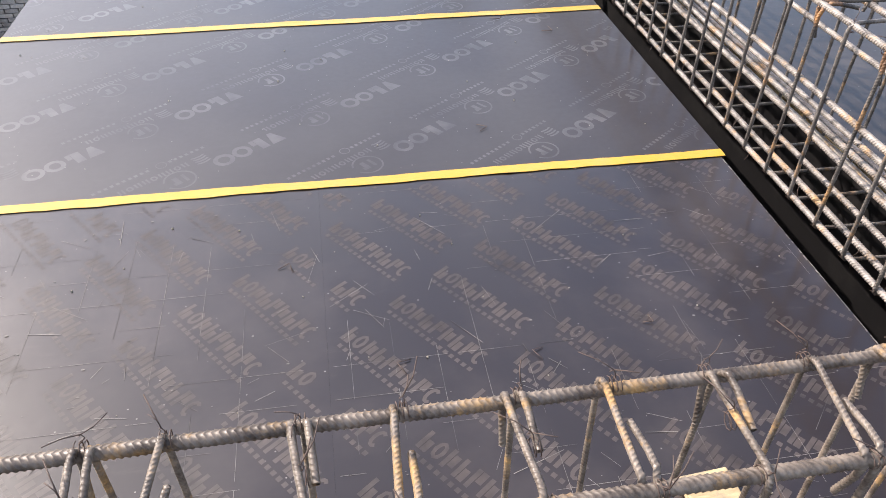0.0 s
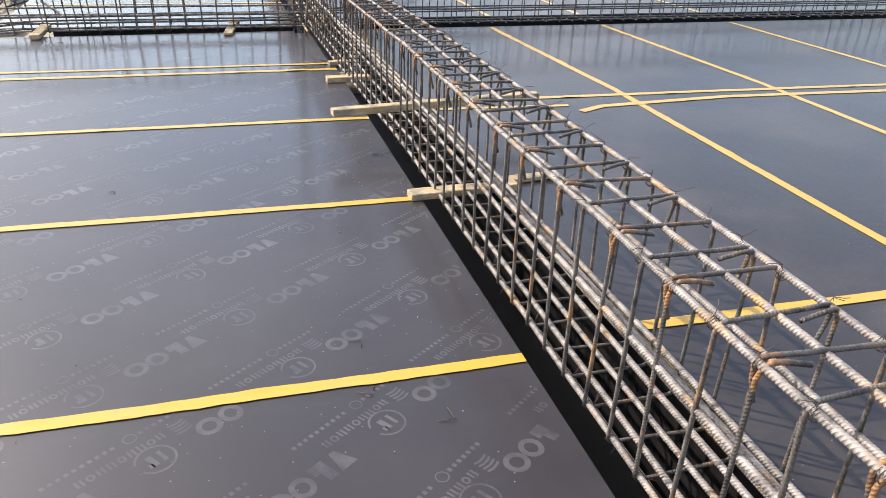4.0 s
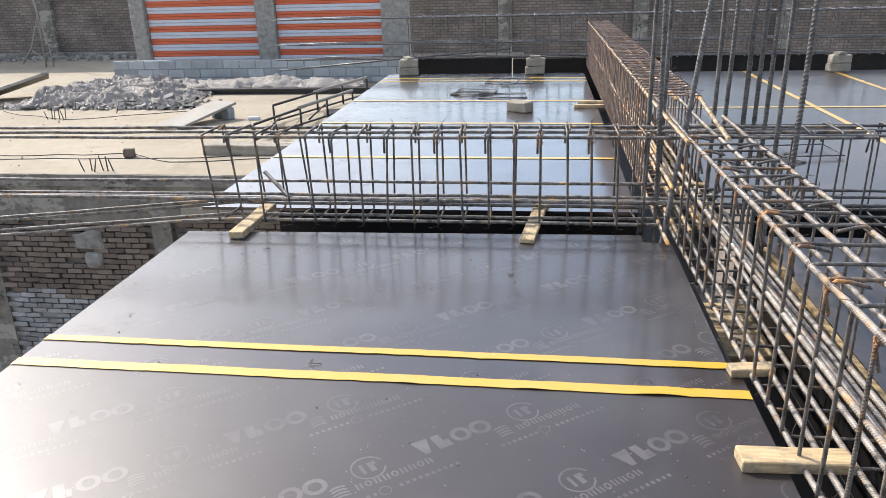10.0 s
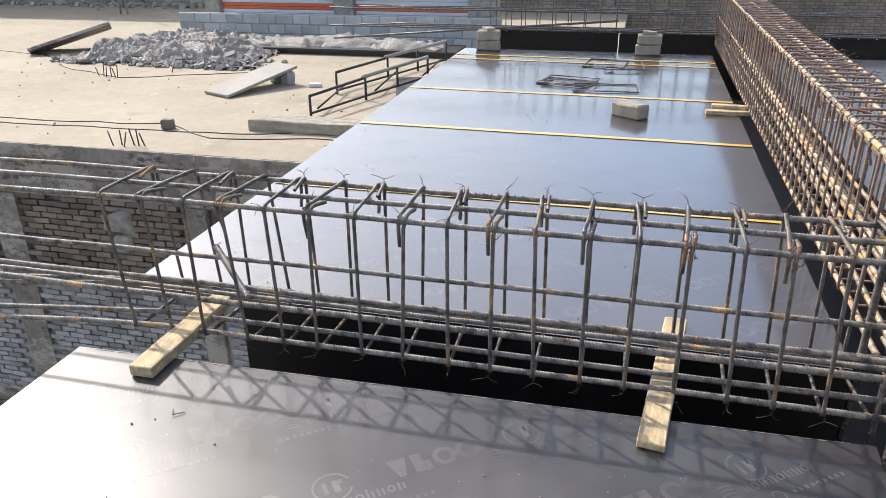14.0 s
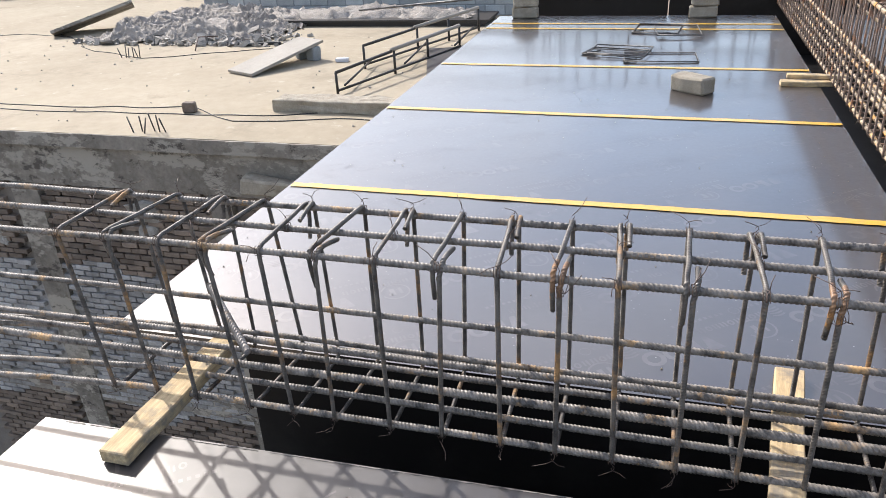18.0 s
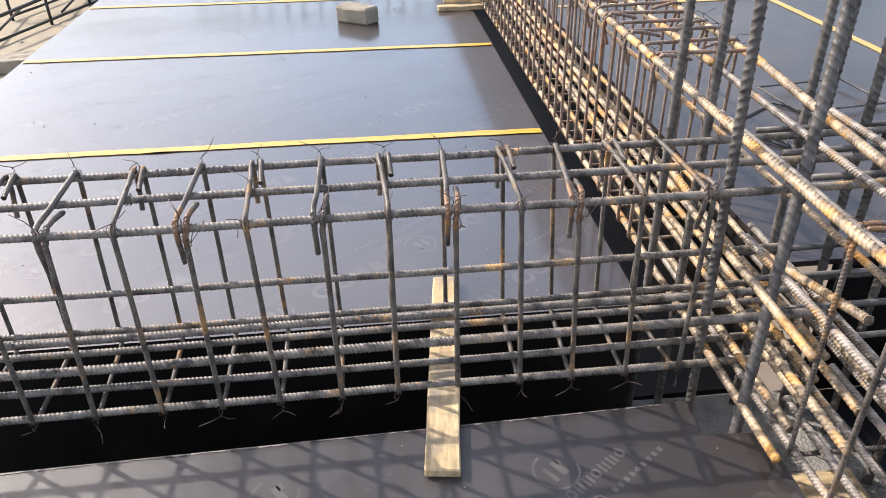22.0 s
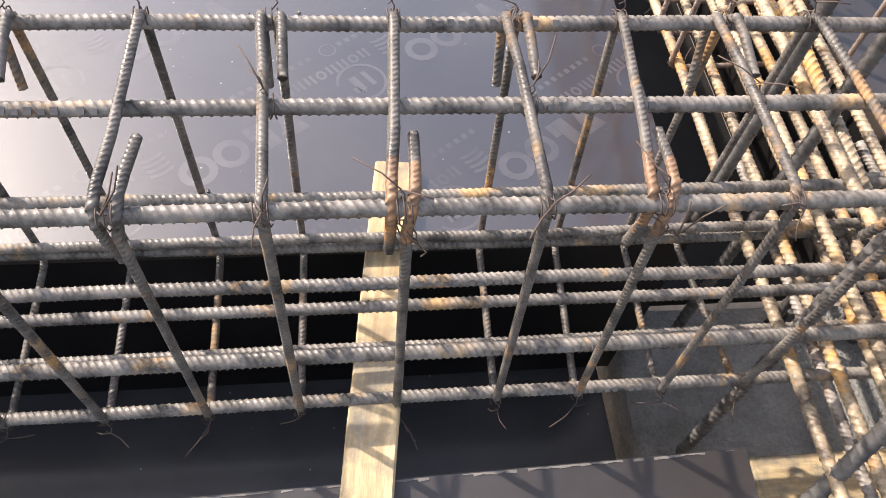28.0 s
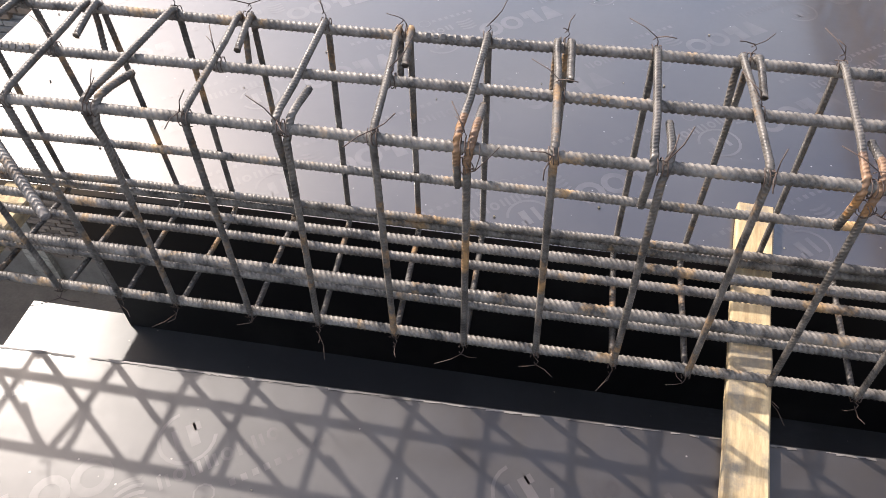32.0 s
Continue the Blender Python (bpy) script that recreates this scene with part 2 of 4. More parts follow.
BLOCK = stony("concrete_block_face", (0.30, 0.315, 0.315), (0.46, 0.475, 0.47), 3.0, 0.9, 0.5, 0.01, 0.25)
BLOCK_JOINT = stony("block_mortar", (0.20, 0.215, 0.22), (0.30, 0.32, 0.33), 5.0)
STONE = stony("cast_stone", (0.24, 0.205, 0.155), (0.45, 0.40, 0.32), 11.0, 0.9, 0.9, 0.02, 0.15)
PLASTIC = stony("grey_plastic_sheet", (0.17, 0.15, 0.13), (0.42, 0.375, 0.33), 3.0, 0.7, 0.9, 0.06)
DEBRIS = stony("rubble", (0.16, 0.145, 0.125), (0.50, 0.46, 0.41), 5.0, 0.9, 0.5, 0.01, 0.5)
DIRT = stony("dirt", (0.13, 0.10, 0.075), (0.24, 0.19, 0.14), 2.0)
ORANGE = stony("orange_paint", (0.62, 0.135, 0.055), (0.54, 0.11, 0.045), 3.0, 0.5, 0.05)
WHITE = stony("pale_paint", (0.50, 0.51, 0.56), (0.60, 0.60, 0.63), 3.0, 0.5, 0.05)
BOARD = stony("grey_board", (0.25, 0.228, 0.195), (0.34, 0.31, 0.268), 2.0, 0.8, 0.1)
DARK = material("dark_metal", (0.045, 0.042, 0.04), 0.5, 0.4)
CABLE = material("black_cable", (0.02, 0.02, 0.02), 0.6)
WOOD = material("pale_timber", (0.55, 0.44, 0.26), 0.8)
v = coords(WOOD, (1.2, 9, 9))
grain = noise_tex(WOOD, v, 7, 6, 0.7)
wood_col = mix(WOOD, ramp(WOOD, grain, (0.35, 0.0), (0.66, 1.0)), (0.34, 0.235, 0.12), (0.62, 0.475, 0.275))
to_base(WOOD, mix(WOOD, ramp(WOOD, noise_tex(WOOD, world_coords(WOOD), 11, 5, 0.7), (0.47, 0.0), (0.62, 0.85)), wood_col, (0.20, 0.175, 0.14)))
bump(WOOD, grain, 0.4, 0.004)


def ink(name, faint, clear, spec, ior, coat):
    """Pale print worn thin in places, as glossy as the film under it."""
    m = material(name, clear, 0.4, 0.0, spec)
    b = m.node_tree.nodes["Principled BSDF"]
    b.inputs["Coat IOR"].default_value = ior
    b.inputs["Coat Weight"].default_value = coat
    b.inputs["Coat Roughness"].default_value = 0.14
    v = world_coords(m)
    wear = mix(m, 0.4, noise_tex(m, v, 3, 4), noise_tex(m, v, 14, 4))
    to_base(m, mix(m, ramp(m, wear, (0.38, 0.0), (0.6, 1.0)), faint, clear))
    bump(m, mix(m, 0.1, noise_tex(m, v, 4.0, 2), noise_tex(m, v, 46.0, 4)), 0.06, 0.02)
    return m


PRINT = ink("pale_print", (0.030, 0.0235, 0.022), (0.098, 0.085, 0.080), 0.60, 1.38, 0.65)
PRINT_NEW = ink("pale_print_on_clean_film", (0.030, 0.022, 0.020), (0.074, 0.062, 0.058), 0.5, 1.95, 1.0)
PRINT_OLD = material("rubbed_print", (0.14, 0.10, 0.09), 0.5)
v = world_coords(PRINT_OLD)
to_base(PRINT_OLD, mix(PRINT_OLD, ramp(PRINT_OLD, mix(PRINT_OLD, 0.4, noise_tex(PRINT_OLD, v, 3, 4), noise_tex(PRINT_OLD, v, 30, 5)), (0.36, 0.0), (0.58, 1.0)), (0.023, 0.016, 0.0143), (0.078, 0.060, 0.053)))
SCRATCH = material("scratched_film", (0.15, 0.135, 0.125), 0.6)
v = world_coords(SCRATCH)
to_base(SCRATCH, mix(SCRATCH, ramp(SCRATCH, noise_tex(SCRATCH, v, 6, 5), (0.4, 0.0), (0.6, 1.0)), (0.045, 0.038, 0.035), (0.24, 0.215, 0.19)))
FAR_BRICK = material("far_brick", (0.2, 0.16, 0.13), 0.9)
bt = node(FAR_BRICK, "ShaderNodeTexBrick", Scale=1.0)
bt.inputs["Brick Width"].default_value = 0.24
bt.inputs["Row Height"].default_value = 0.085
bt.inputs["Mortar Size"].default_value = 0.012
bt.inputs["Color1"].default_value = (0.27, 0.215, 0.175, 1)
bt.inputs["Color2"].default_value = (0.19, 0.15, 0.125, 1)
bt.inputs["Mortar"].default_value = (0.12, 0.105, 0.09, 1)
sep, com = node(FAR_BRICK, "ShaderNodeSeparateXYZ"), node(FAR_BRICK, "ShaderNodeCombineXYZ")
link(FAR_BRICK, world_coords(FAR_BRICK), sep.inputs[0])
link(FAR_BRICK, sep.outputs[0], com.inputs[0])
link(FAR_BRICK, sep.outputs[2], com.inputs[1])
link(FAR_BRICK, com.outputs[0], bt.inputs["Vector"])
stain = ramp(FAR_BRICK, noise_tex(FAR_BRICK, world_coords(FAR_BRICK), 0.7, 7, 0.7), (0.35, 0.6), (0.65, 1.25))
to_base(FAR_BRICK, mix(FAR_BRICK, 1.0, bt.outputs["Color"], stain, "MULTIPLY"))
bump(FAR_BRICK, bt.outputs["Fac"], 0.5, -0.02)


# ---- mesh helpers ----
def mesh_object(name, bm, mat, parent=None, smooth=False):
    me = bpy.data.meshes.new(name)
    bm.to_mesh(me)
    bm.free()
    for mm in (mat if isinstance(mat, (list, tuple)) else [mat]):
        me.materials.append(mm)
    if smooth:
        me.polygons.foreach_set("use_smooth", [True] * len(me.polygons))
    ob = new(name, me)
    if parent:
        ob.parent = parent
    return ob


def part(name, bm, mat, parent, label="", smooth=False):
    ob = mesh_object(name, bm, mat, parent, smooth)
    return tagged(ob, label) if label else ob


def empty(name, x=0, y=0, z=0, **tags):
    ob = new(name)
    ob.location = (x, y, z)
    ob.empty_display_size = 0.05
    return tagged(ob, **tags)


def box(x0, x1, y0, y1, z0, z1, bev=0.0, bm=None, rough=0.0, seed=0):
    bm = bm or bmesh.new()
    m = Matrix.LocRotScale(((x0 + x1) / 2, (y0 + y1) / 2, (z0 + z1) / 2), None, (x1 - x0, y1 - y0, z1 - z0))
    r = bmesh.ops.create_cube(bm, size=1.0, matrix=m)
    if bev:
        es = list({e for vv in r["verts"] for e in vv.link_edges})
        bmesh.ops.bevel(bm, geom=es, offset=bev, segments=1, affect="EDGES")
    return bm


def shift(bm, m):
    bmesh.ops.transform(bm, matrix=m, verts=bm.verts)
    return bm


def jitter(bm, amount, scale, seed=0.0):
    for vv in bm.verts:
        vv.co += noise.noise_vector(vv.co * scale + Vector((seed, seed * 1.7, -seed))) * amount
    return bm


def tube_data(points, radius, sides=6, pitch=0.0, rib=0.0):
    """Verts and faces of a bar along a line of points; pitch > 0 gives it slanted crescent ribs."""
    pts = np.array([tuple(p) for p in points], dtype=float)
    raised = None
    if pitch:
        out, flags = [pts[:1]], [np.ones(1, bool)]
        for a, b in zip(pts, pts[1:]):
            n = max(1, int(round(np.linalg.norm(b - a) / pitch)))
            f = ((np.arange(n)[:, None] + np.array([0.13, 0.87, 1.0])[None, :]) / n).ravel()
            out.append(a + (b - a) * f[:, None])
            flags.append(np.tile([False, False, True], n))
        pts, raised = np.concatenate(out), np.concatenate(flags)
    m = len(pts)
    tan = np.empty_like(pts)
    tan[1:-1], tan[0], tan[-1] = pts[2:] - pts[:-2], pts[1] - pts[0], pts[-1] - pts[-2]
    tan /= np.linalg.norm(tan, axis=1)[:, None] + 1e-12
    worst = np.abs(tan).max(axis=0)
    if worst.min() < 0.93:
        ref = np.zeros(3)
        ref[int(worst.argmin())] = 1.0
        side = ref - tan * (tan @ ref)[:, None]
        side /= np.linalg.norm(side, axis=1)[:, None]
    else:
        side = np.empty_like(pts)
        s = np.array(Vector(tan[0]).orthogonal().normalized())
        for i in range(m):
            s = s - tan[i] * (s @ tan[i])
            s /= np.linalg.norm(s) + 1e-12
            side[i] = s
    up = np.cross(tan, side)
    k = np.arange(sides)
    ang = 2 * math.pi * k / sides
    r = np.full((m, sides), radius)
    lean = np.zeros(sides)
    if pitch:
        wrapped = np.abs((ang + math.pi) % (2 * math.pi) - math.pi)
        lean = radius * 0.62 * (wrapped - math.pi / 2)
        side_line = (wrapped < 0.01) | (wrapped > math.pi - 0.01)
        r = radius * 0.94 + raised[:, None] * rib + np.where(side_line[None, :] & ~raised[:, None], 0.4 * rib, 0.0)
        r = np.where(side_line[None, :], np.minimum(r, radius * 0.94 + 0.6 * rib), r)
        if m > 1:
            lean = lean * np.clip(np.minimum(np.arange(m), np.arange(m)[::-1]) / 3, 0, 1)[:, None]
    verts = pts[:, None, :] + tan[:, None, :] * np.broadcast_to(lean, (m, sides))[..., None] + r[..., None] * (side[:, None, :] * np.cos(ang)[None, :, None] + up[:, None, :] * np.sin(ang)[None, :, None])
    i0 = (np.arange(m - 1)[:, None] * sides + k[None, :]).ravel()
    i1 = (np.arange(m - 1)[:, None] * sides + ((k + 1) % sides)[None, :]).ravel()
    quads = np.stack([i0, i1, i1 + sides, i0 + sides], axis=1)
    return verts.reshape(-1, 3), quads


def tube_mesh(name, lines, radius, sides, mat, pitch=0.0, rib=0.0):
    vs, fs, o = [], [], 0
    for pts in lines:
        a, q = tube_data(pts, radius, sides, pitch, rib)
        vs.append(a)
        fs += (q + o).tolist()
        n = len(a)
        fs.append(list(range(o + sides - 1, o - 1, -1)))
        fs.append(list(range(o + n - sides, o + n)))
        o += n
    me = bpy.data.meshes.new(name)
    me.from_pydata(np.concatenate(vs).tolist(), [], fs)
    me.materials.append(mat)
    me.polygons.foreach_set("use_smooth", [True] * len(me.polygons))
    return me


def put(name, me, parent, m=None, label=""):
    ob = new(name, me)
    ob.parent = parent
    if m is not None:
        ob.matrix_basis = m
    return tagged(ob, label) if label else ob


def bar(name, points, radius, mat, parent, ribs=True, sides=8, label="", pitch=0.0095, rib=0.17):
    me = tube_mesh(name, [points], radius, sides, mat, pitch if ribs else 0.0, rib * radius if ribs else 0.0)
    return put(name, me, parent, None, label)


def stirrup_mesh(name, w, h, r, mat, hook=0, ribs=True, rusty=False, pitch=0.0075):
    """A bent hoop in the local xz plane, w wide and h high, with its hooks at one top corner."""
    c = 0.022

    def corner(x, z, a0, a1):
        return [(x + c * math.cos(radians(a0 + (a1 - a0) * i / 3)), 0, z + c * math.sin(radians(a0 + (a1 - a0) * i / 3))) for i in range(4)]
    pts = corner(w - c, h - c, 90, 0) + corner(w - c, c, 0, -90) + corner(c, c, -90, -180)
    line = [(0.020, 0.013, h - 0.098), (0.006, 0.0125, h - 0.045), (0.003, 0.012, h - 0.018), (0.012, 0.0115, h - 0.002), (c + 0.012, 0.011, h), (c + 0.07, 0.006, h)] + pts
    line += [(0, -0.003, h - 0.035), (0.004, -0.007, h - 0.012), (0.018, -0.010, h + 0.002), (0.045, -0.0115, h), (0.098, -0.013, h - 0.012)]
    if hook == 1:
        line = [(w - x, y, z) for x, y, z in line]
    me = tube_mesh(name, [line], r, 6, mat, pitch if ribs else 0.0, 0.0010 if ribs else 0.0)
    if rusty:
        me.materials.append(RUST_BEND)
        corner_at = Vector((w if hook == 1 else 0.0, 0, h))
        for p in me.polygons:
            if (p.center - corner_at).length < 0.052 + 0.02 * noise.noise(p.center * 60):
                p.material_index = 1
    return me


def tie_mesh(name, seed, mat, r=0.0009, turns=2.5, whisk=0.05, rad=0.0125):
    """A wire wound round a bar along the local x axis, with a twisted knot and loose ends."""
    rnd = random.Random(seed)
    coil = []
    n = int(turns * 8)
    for i in range(n + 1):
        a = 2 * math.pi * i / 8 + 0.6
        coil.append((-0.008 + 0.016 * i / n, rad * math.cos(a), rad * math.sin(a)))
    lines = [coil]
    k = (rnd.uniform(-.004, .004), rnd.uniform(-.006, .006), rad + 0.012)
    lines.append([(0.0, 0.0, rad), (k[0] + .003, k[1], rad + 0.005), k, (k[0] - .004, k[1] + .003, rad + .006)])
    for s in range(2):
        d = Vector((rnd.uniform(-1, 1), rnd.uniform(-1, 1), rnd.uniform(-0.1, 0.8))).normalized() * whisk * rnd.uniform(0.4, 1.2)
        e = Vector((rnd.uniform(-.003, .003), rnd.uniform(-.003, .003), rnd.uniform(-.003, .001)))
        p = Vector(k)
        lines.append([p, p + d * 0.5 - e, p + d + e])
    return tube_mesh(name, lines, r, 4, mat)


TIES = [tie_mesh("tie_wire", s, WIRE) for s in range(6)]


# ---- decks ----
def ngon(bm, pts, z=0.0003):
    bm.faces.new([bm.verts.new((x, y, z)) for x, y in pts])


def block_mark(bm, m, u0, u1, v0, v1):
    ngon(bm, [tuple((m @ Vector((u, w, 0)))[:2]) for u, w in ((u0, v0), (u1, v0), (u1, v1), (u0, v1))])


def ring_mark(bm, m, u, w, rx, ry, t, a0=0, a1=360, n=14):
    for i in range(n):
        a, c = radians(a0 + (a1 - a0) * i / n), radians(a0 + (a1 - a0) * (i + 1) / n)
        q = [(u + (rx - d) * math.cos(g), w + (ry - d) * math.sin(g)) for g, d in ((a, 0), (c, 0), (c, t), (a, t))]
        ngon(bm, [tuple((m @ Vector((x, y, 0)))[:2]) for x, y in q])


def logo_mark(bm, m):
    """Round stamp, a row of four bold shapes, a wave sign with a row of small shapes, and a fine dotted row."""
    ring_mark(bm, m, 0, 0, 0.050, 0.050, 0.006, 20, 340, 18)
    for u, s in ((-0.022, 0.010), (0.002, 0.016)):
        block_mark(bm, m, u, u + s, -0.021, 0.021)
    block_mark(bm, m, 0.014, 0.026, 0.006, 0.021)
    u = -0.365
    ngon(bm, [tuple((m @ Vector((u + a, w, 0)))[:2]) for a, w in ((0.016, -0.033), (0.032, -0.033), (0.050, 0.033), (-0.002, 0.033))])
    block_mark(bm, m, u + 0.060, u + 0.088, -0.033, 0.033)
    block_mark(bm, m, u + 0.089, u + 0.104, -0.033, 0.0)
    ring_mark(bm, m, u + 0.146, 0, 0.032, 0.034, 0.015)
    ring_mark(bm, m, u + 0.212, 0, 0.034, 0.034, 0.015)
    for k in range(4):
        ring_mark(bm, m, -0.105, -0.086 + 0.013 * k, 0.032, 0.018, 0.007, 40, 140, 5)
    for k in range(9):
        x = -0.062 + 0.026 * k
        if k % 3 == 1:
            ring_mark(bm, m, x + 0.009, -0.060, 0.011, 0.013, 0.006, n=8)
        else:
            block_mark(bm, m, x, x + 0.006, -0.073, -0.047)
            block_mark(bm, m, x + 0.012, x + 0.018, -0.073, -0.050)
    for k in range(20):
        if k not in (7, 8, 9):
            x = -0.15 + 0.019 * k
            block_mark(bm, m, x, x + 0.010, -0.117, -0.105)
    ring_mark(bm, m, -0.001, -0.110, 0.018, 0.018, 0.003, n=10)


def bold_row_mark(bm, m):
    """A row of nine bold shapes over a fine dotted row."""
    for k in range(9):
        x = -0.145 + 0.0325 * k
        if k in (1, 8):
            ring_mark(bm, m, x + 0.013, 0, 0.014, 0.024, 0.009, 0 if k == 1 else 50, 360 if k == 1 else 310, 8)
        else:
            block_mark(bm, m, x, x + 0.010, -0.025, 0.025)
            block_mark(bm, m, x + 0.012, x + 0.026, (-0.025, -0.004, -0.014)[k % 3], (0.006, 0.025, 0.016)[k % 3])
    for k in range(15):
        x = -0.13 + 0.0185 * k
        block_mark(bm, m, x, x + 0.011, -0.046, -0.035)


whole_marks = {}


def print_marks(panel, x0, x1, y0, y1, origin, a, b, angle, draw, margin, ink=PRINT):
    """One printed mark at each step of a slanting grid, cut off at the edges of the panel."""
    turn = Matrix.Rotation(radians(angle), 4, "Z")
    key = (draw, angle, ink.name)
    if key not in whole_marks:
        bm = bmesh.new()
        draw(bm, turn)
        reach = [f(c) for f in (min, max) for c in ([v.co.x for v in bm.verts], [v.co.y for v in bm.verts])]
        me = bpy.data.meshes.new("printed_mark")
        bm.to_mesh(me)
        bm.free()
        me.materials.append(ink)
        whole_marks[key] = me, reach
    me, (xa, ya, xb, yb) = whole_marks[key]
    for i in range(-14, 15):
        for j in range(-14, 15):
            p = Vector(origin) + Vector(a) * i + Vector(b) * j
            if p.x + xb < x0 + margin or p.x + xa > x1 - margin or p.y + yb < y0 + margin or p.y + ya > y1 - margin:
                continue
            if p.x + xa > x0 + margin and p.x + xb < x1 - margin and p.y + ya > y0 + margin and p.y + yb < y1 - margin:
                put("printed_mark", me, panel, pose(p.x, p.y, 0))
                continue
            bm = bmesh.new()
            bm.from_mesh(me)
            bmesh.ops.delete(bm, geom=[f for f in bm.faces if not all(x0 + margin < v.co.x + p.x < x1 - margin and y0 + margin < v.co.y + p.y < y1 - margin for v in f.verts)], context="FACES")
            if bm.faces:
                part("printed_mark", bm, ink, panel).matrix_basis = pose(p.x, p.y, 0)
            else:
                bm.free()


LA, LB = (0.558, 0.0, 0), (0.150, -0.309, 0)
KA, KB = (0.379, -0.137, 0), (0.123, 0.092, 0)
AX0, AX1 = -2.49, 0.0


def panel(d, x0, x1, y0, y1, mat):
    return part("panel", box(x0 + 0.0001, x1 - 0.0001, y0 + 0.0001, y1 - 0.0001, -0.018, 0), mat, d)


def scratch_marks(panel_ob, x0, x1, y0, y1):
    """Fine ruled score lines about a hand apart, and short pale scratches and scuffs, on a worn panel."""
    rn = random.Random(int(100 * x1) + 7)
    bm = bmesh.new()

    def stroke(xa, ya, xb, yb, w, z):
        d = Vector((yb - ya, xa - xb, 0)).normalized() * w / 2
        if all(x0 + 0.004 < q < x1 - 0.004 for q in (xa, xb)) and all(y0 + 0.004 < q < y1 - 0.02 for q in (ya, yb)):
            ngon(bm, [(xa - d.x, ya - d.y), (xb - d.x, yb - d.y), (xb + d.x, yb + d.y), (xa + d.x, ya + d.y)], z)
    k = 0
    while x0 + 0.05 + 0.098 * k < x1:
        y = y0 + 0.01
        while y < y1:
            l = rn.uniform(0.05, 0.3)
            if rn.random() < 0.5:
                stroke(x0 + 0.05 + 0.098 * k + rn.uniform(-.001, .001), y, x0 + 0.05 + 0.098 * k, y + l, 0.0008, 0.0011)
            y += l + rn.uniform(0.0, 0.05)
        k += 1
    for j in range(13):
        x = x0 + 0.01
        while x < x1:
            l = rn.uniform(0.05, 0.3)
            if rn.random() < 0.5:
                stroke(x, y0 + 0.05 + 0.094 * j, x + l, y0 + 0.05 + 0.094 * j + rn.uniform(-.001, .001), 0.0008, 0.0013)
            x += l + rn.uniform(0.0, 0.05)
    for q in range(70):
        x, y, a, l = rn.uniform(x0, x1), rn.uniform(y0, y1), rn.uniform(0, 6.3), rn.uniform(0.01, 0.12)
        stroke(x, y, x + l * math.cos(a), y + l * math.sin(a), rn.uniform(0.0006, 0.0016), 0.0015)
    for q in range(60):
        x, y, s = rn.uniform(x0 + 0.03, x1 - 0.03), rn.uniform(y0 + 0.03, y1 - 0.04), rn.uniform(0.0015, 0.006)
        n = 7
        ngon(bm, [(x + s * rn.uniform(0.3, 1.2) * math.cos(6.283 * i / n), y + 0.6 * s * rn.uniform(0.3, 1.2) * math.sin(6.283 * i / n)) for i in range(n)], 0.0017)
    ob = part("scratches", bm, SCRATCH, panel_ob, "fine pale scratches and scuffs")
    ob["kind"] = "stuff"


def deck(name, label):
    return empty(name, 0, 0, 0, label=label, category="formwork deck", kind="structure")


deckA = deck("floor_deck_near", "dark brown film-faced plywood formwork deck with glossy printed panels")
for x0, x1 in ((AX0, -1.27), (-1.27, AX1 - 0.017)):
    p = panel(deckA, x0, x1, -1.22, 0.0, FILM_OLD)
    print_marks(p, x0, x1, -1.22, 0.0, (-1.267, -0.391, 0), KA, KB, -53, bold_row_mark, 0.01, PRINT_OLD)
    scratch_marks(p, x0, x1, -1.22, 0.0)
rw = random.Random(3)
frayed = bmesh.new()
for k in range(120):
    if rw.random() > 0.3:
        ngon(frayed, [(AX1 - 0.0175 - rw.uniform(0.0008, 0.005), -1.218 + 0.0101 * k), (AX1 - 0.0175, -1.218 + 0.0101 * k), (AX1 - 0.0175, -1.208 + 0.0101 * k), (AX1 - 0.0175 - rw.uniform(0.0008, 0.005), -1.208 + 0.0101 * k)], 0.0012)
part("worn_edge", frayed, SCRATCH, p, "pale chipped edge of the panel")
for y0, y1, org, ang in ((0.0, 1.22, (-0.15, 0.42, 0), 217), (1.22, 2.44, (-0.236, 1.638, 0), 217), (2.44, 3.66, (-0.558, 2.643, 0), 217), (3.66, 4.87, (-0.40, 4.1, 0), 37)):
    p = panel(deckA, AX0, AX1, y0, y1, FILM)
    print_marks(p, AX0, AX1, y0, y1, org, LA, LB, ang, logo_mark, 0.008)
for x0, x1 in ((AX0, -1.93), (-1.93, -1.06), (-1.06, AX1)):
    p = panel(deckA, x0, x1, 4.87, 5.04, FILM_OLD)
    print_marks(p, x0, x1, 4.87, 5.04, (-0.3, 4.9, 0), LA, LB, 37, logo_mark, 0.008)
outline = [(AX0, 5.0405), (-0.03, 5.0405), (-0.03, 6.225), (-0.163, 6.233), (-0.157, 6.335), (AX0, 6.282)]
end = bmesh.new()
ngon(end, outline, 0.0)
low = bmesh.ops.extrude_face_region(end, geom=end.faces[:])["geom"]
bmesh.ops.translate(end, vec=(0, 0, -0.018), verts=[g for g in low if isinstance(g, bmesh.types.BMVert)])
bmesh.ops.recalc_face_normals(end, faces=end.faces[:])
p = part("panel", end, FILM_GREY, deckA)
worn = bmesh.new()
n_worn = 150
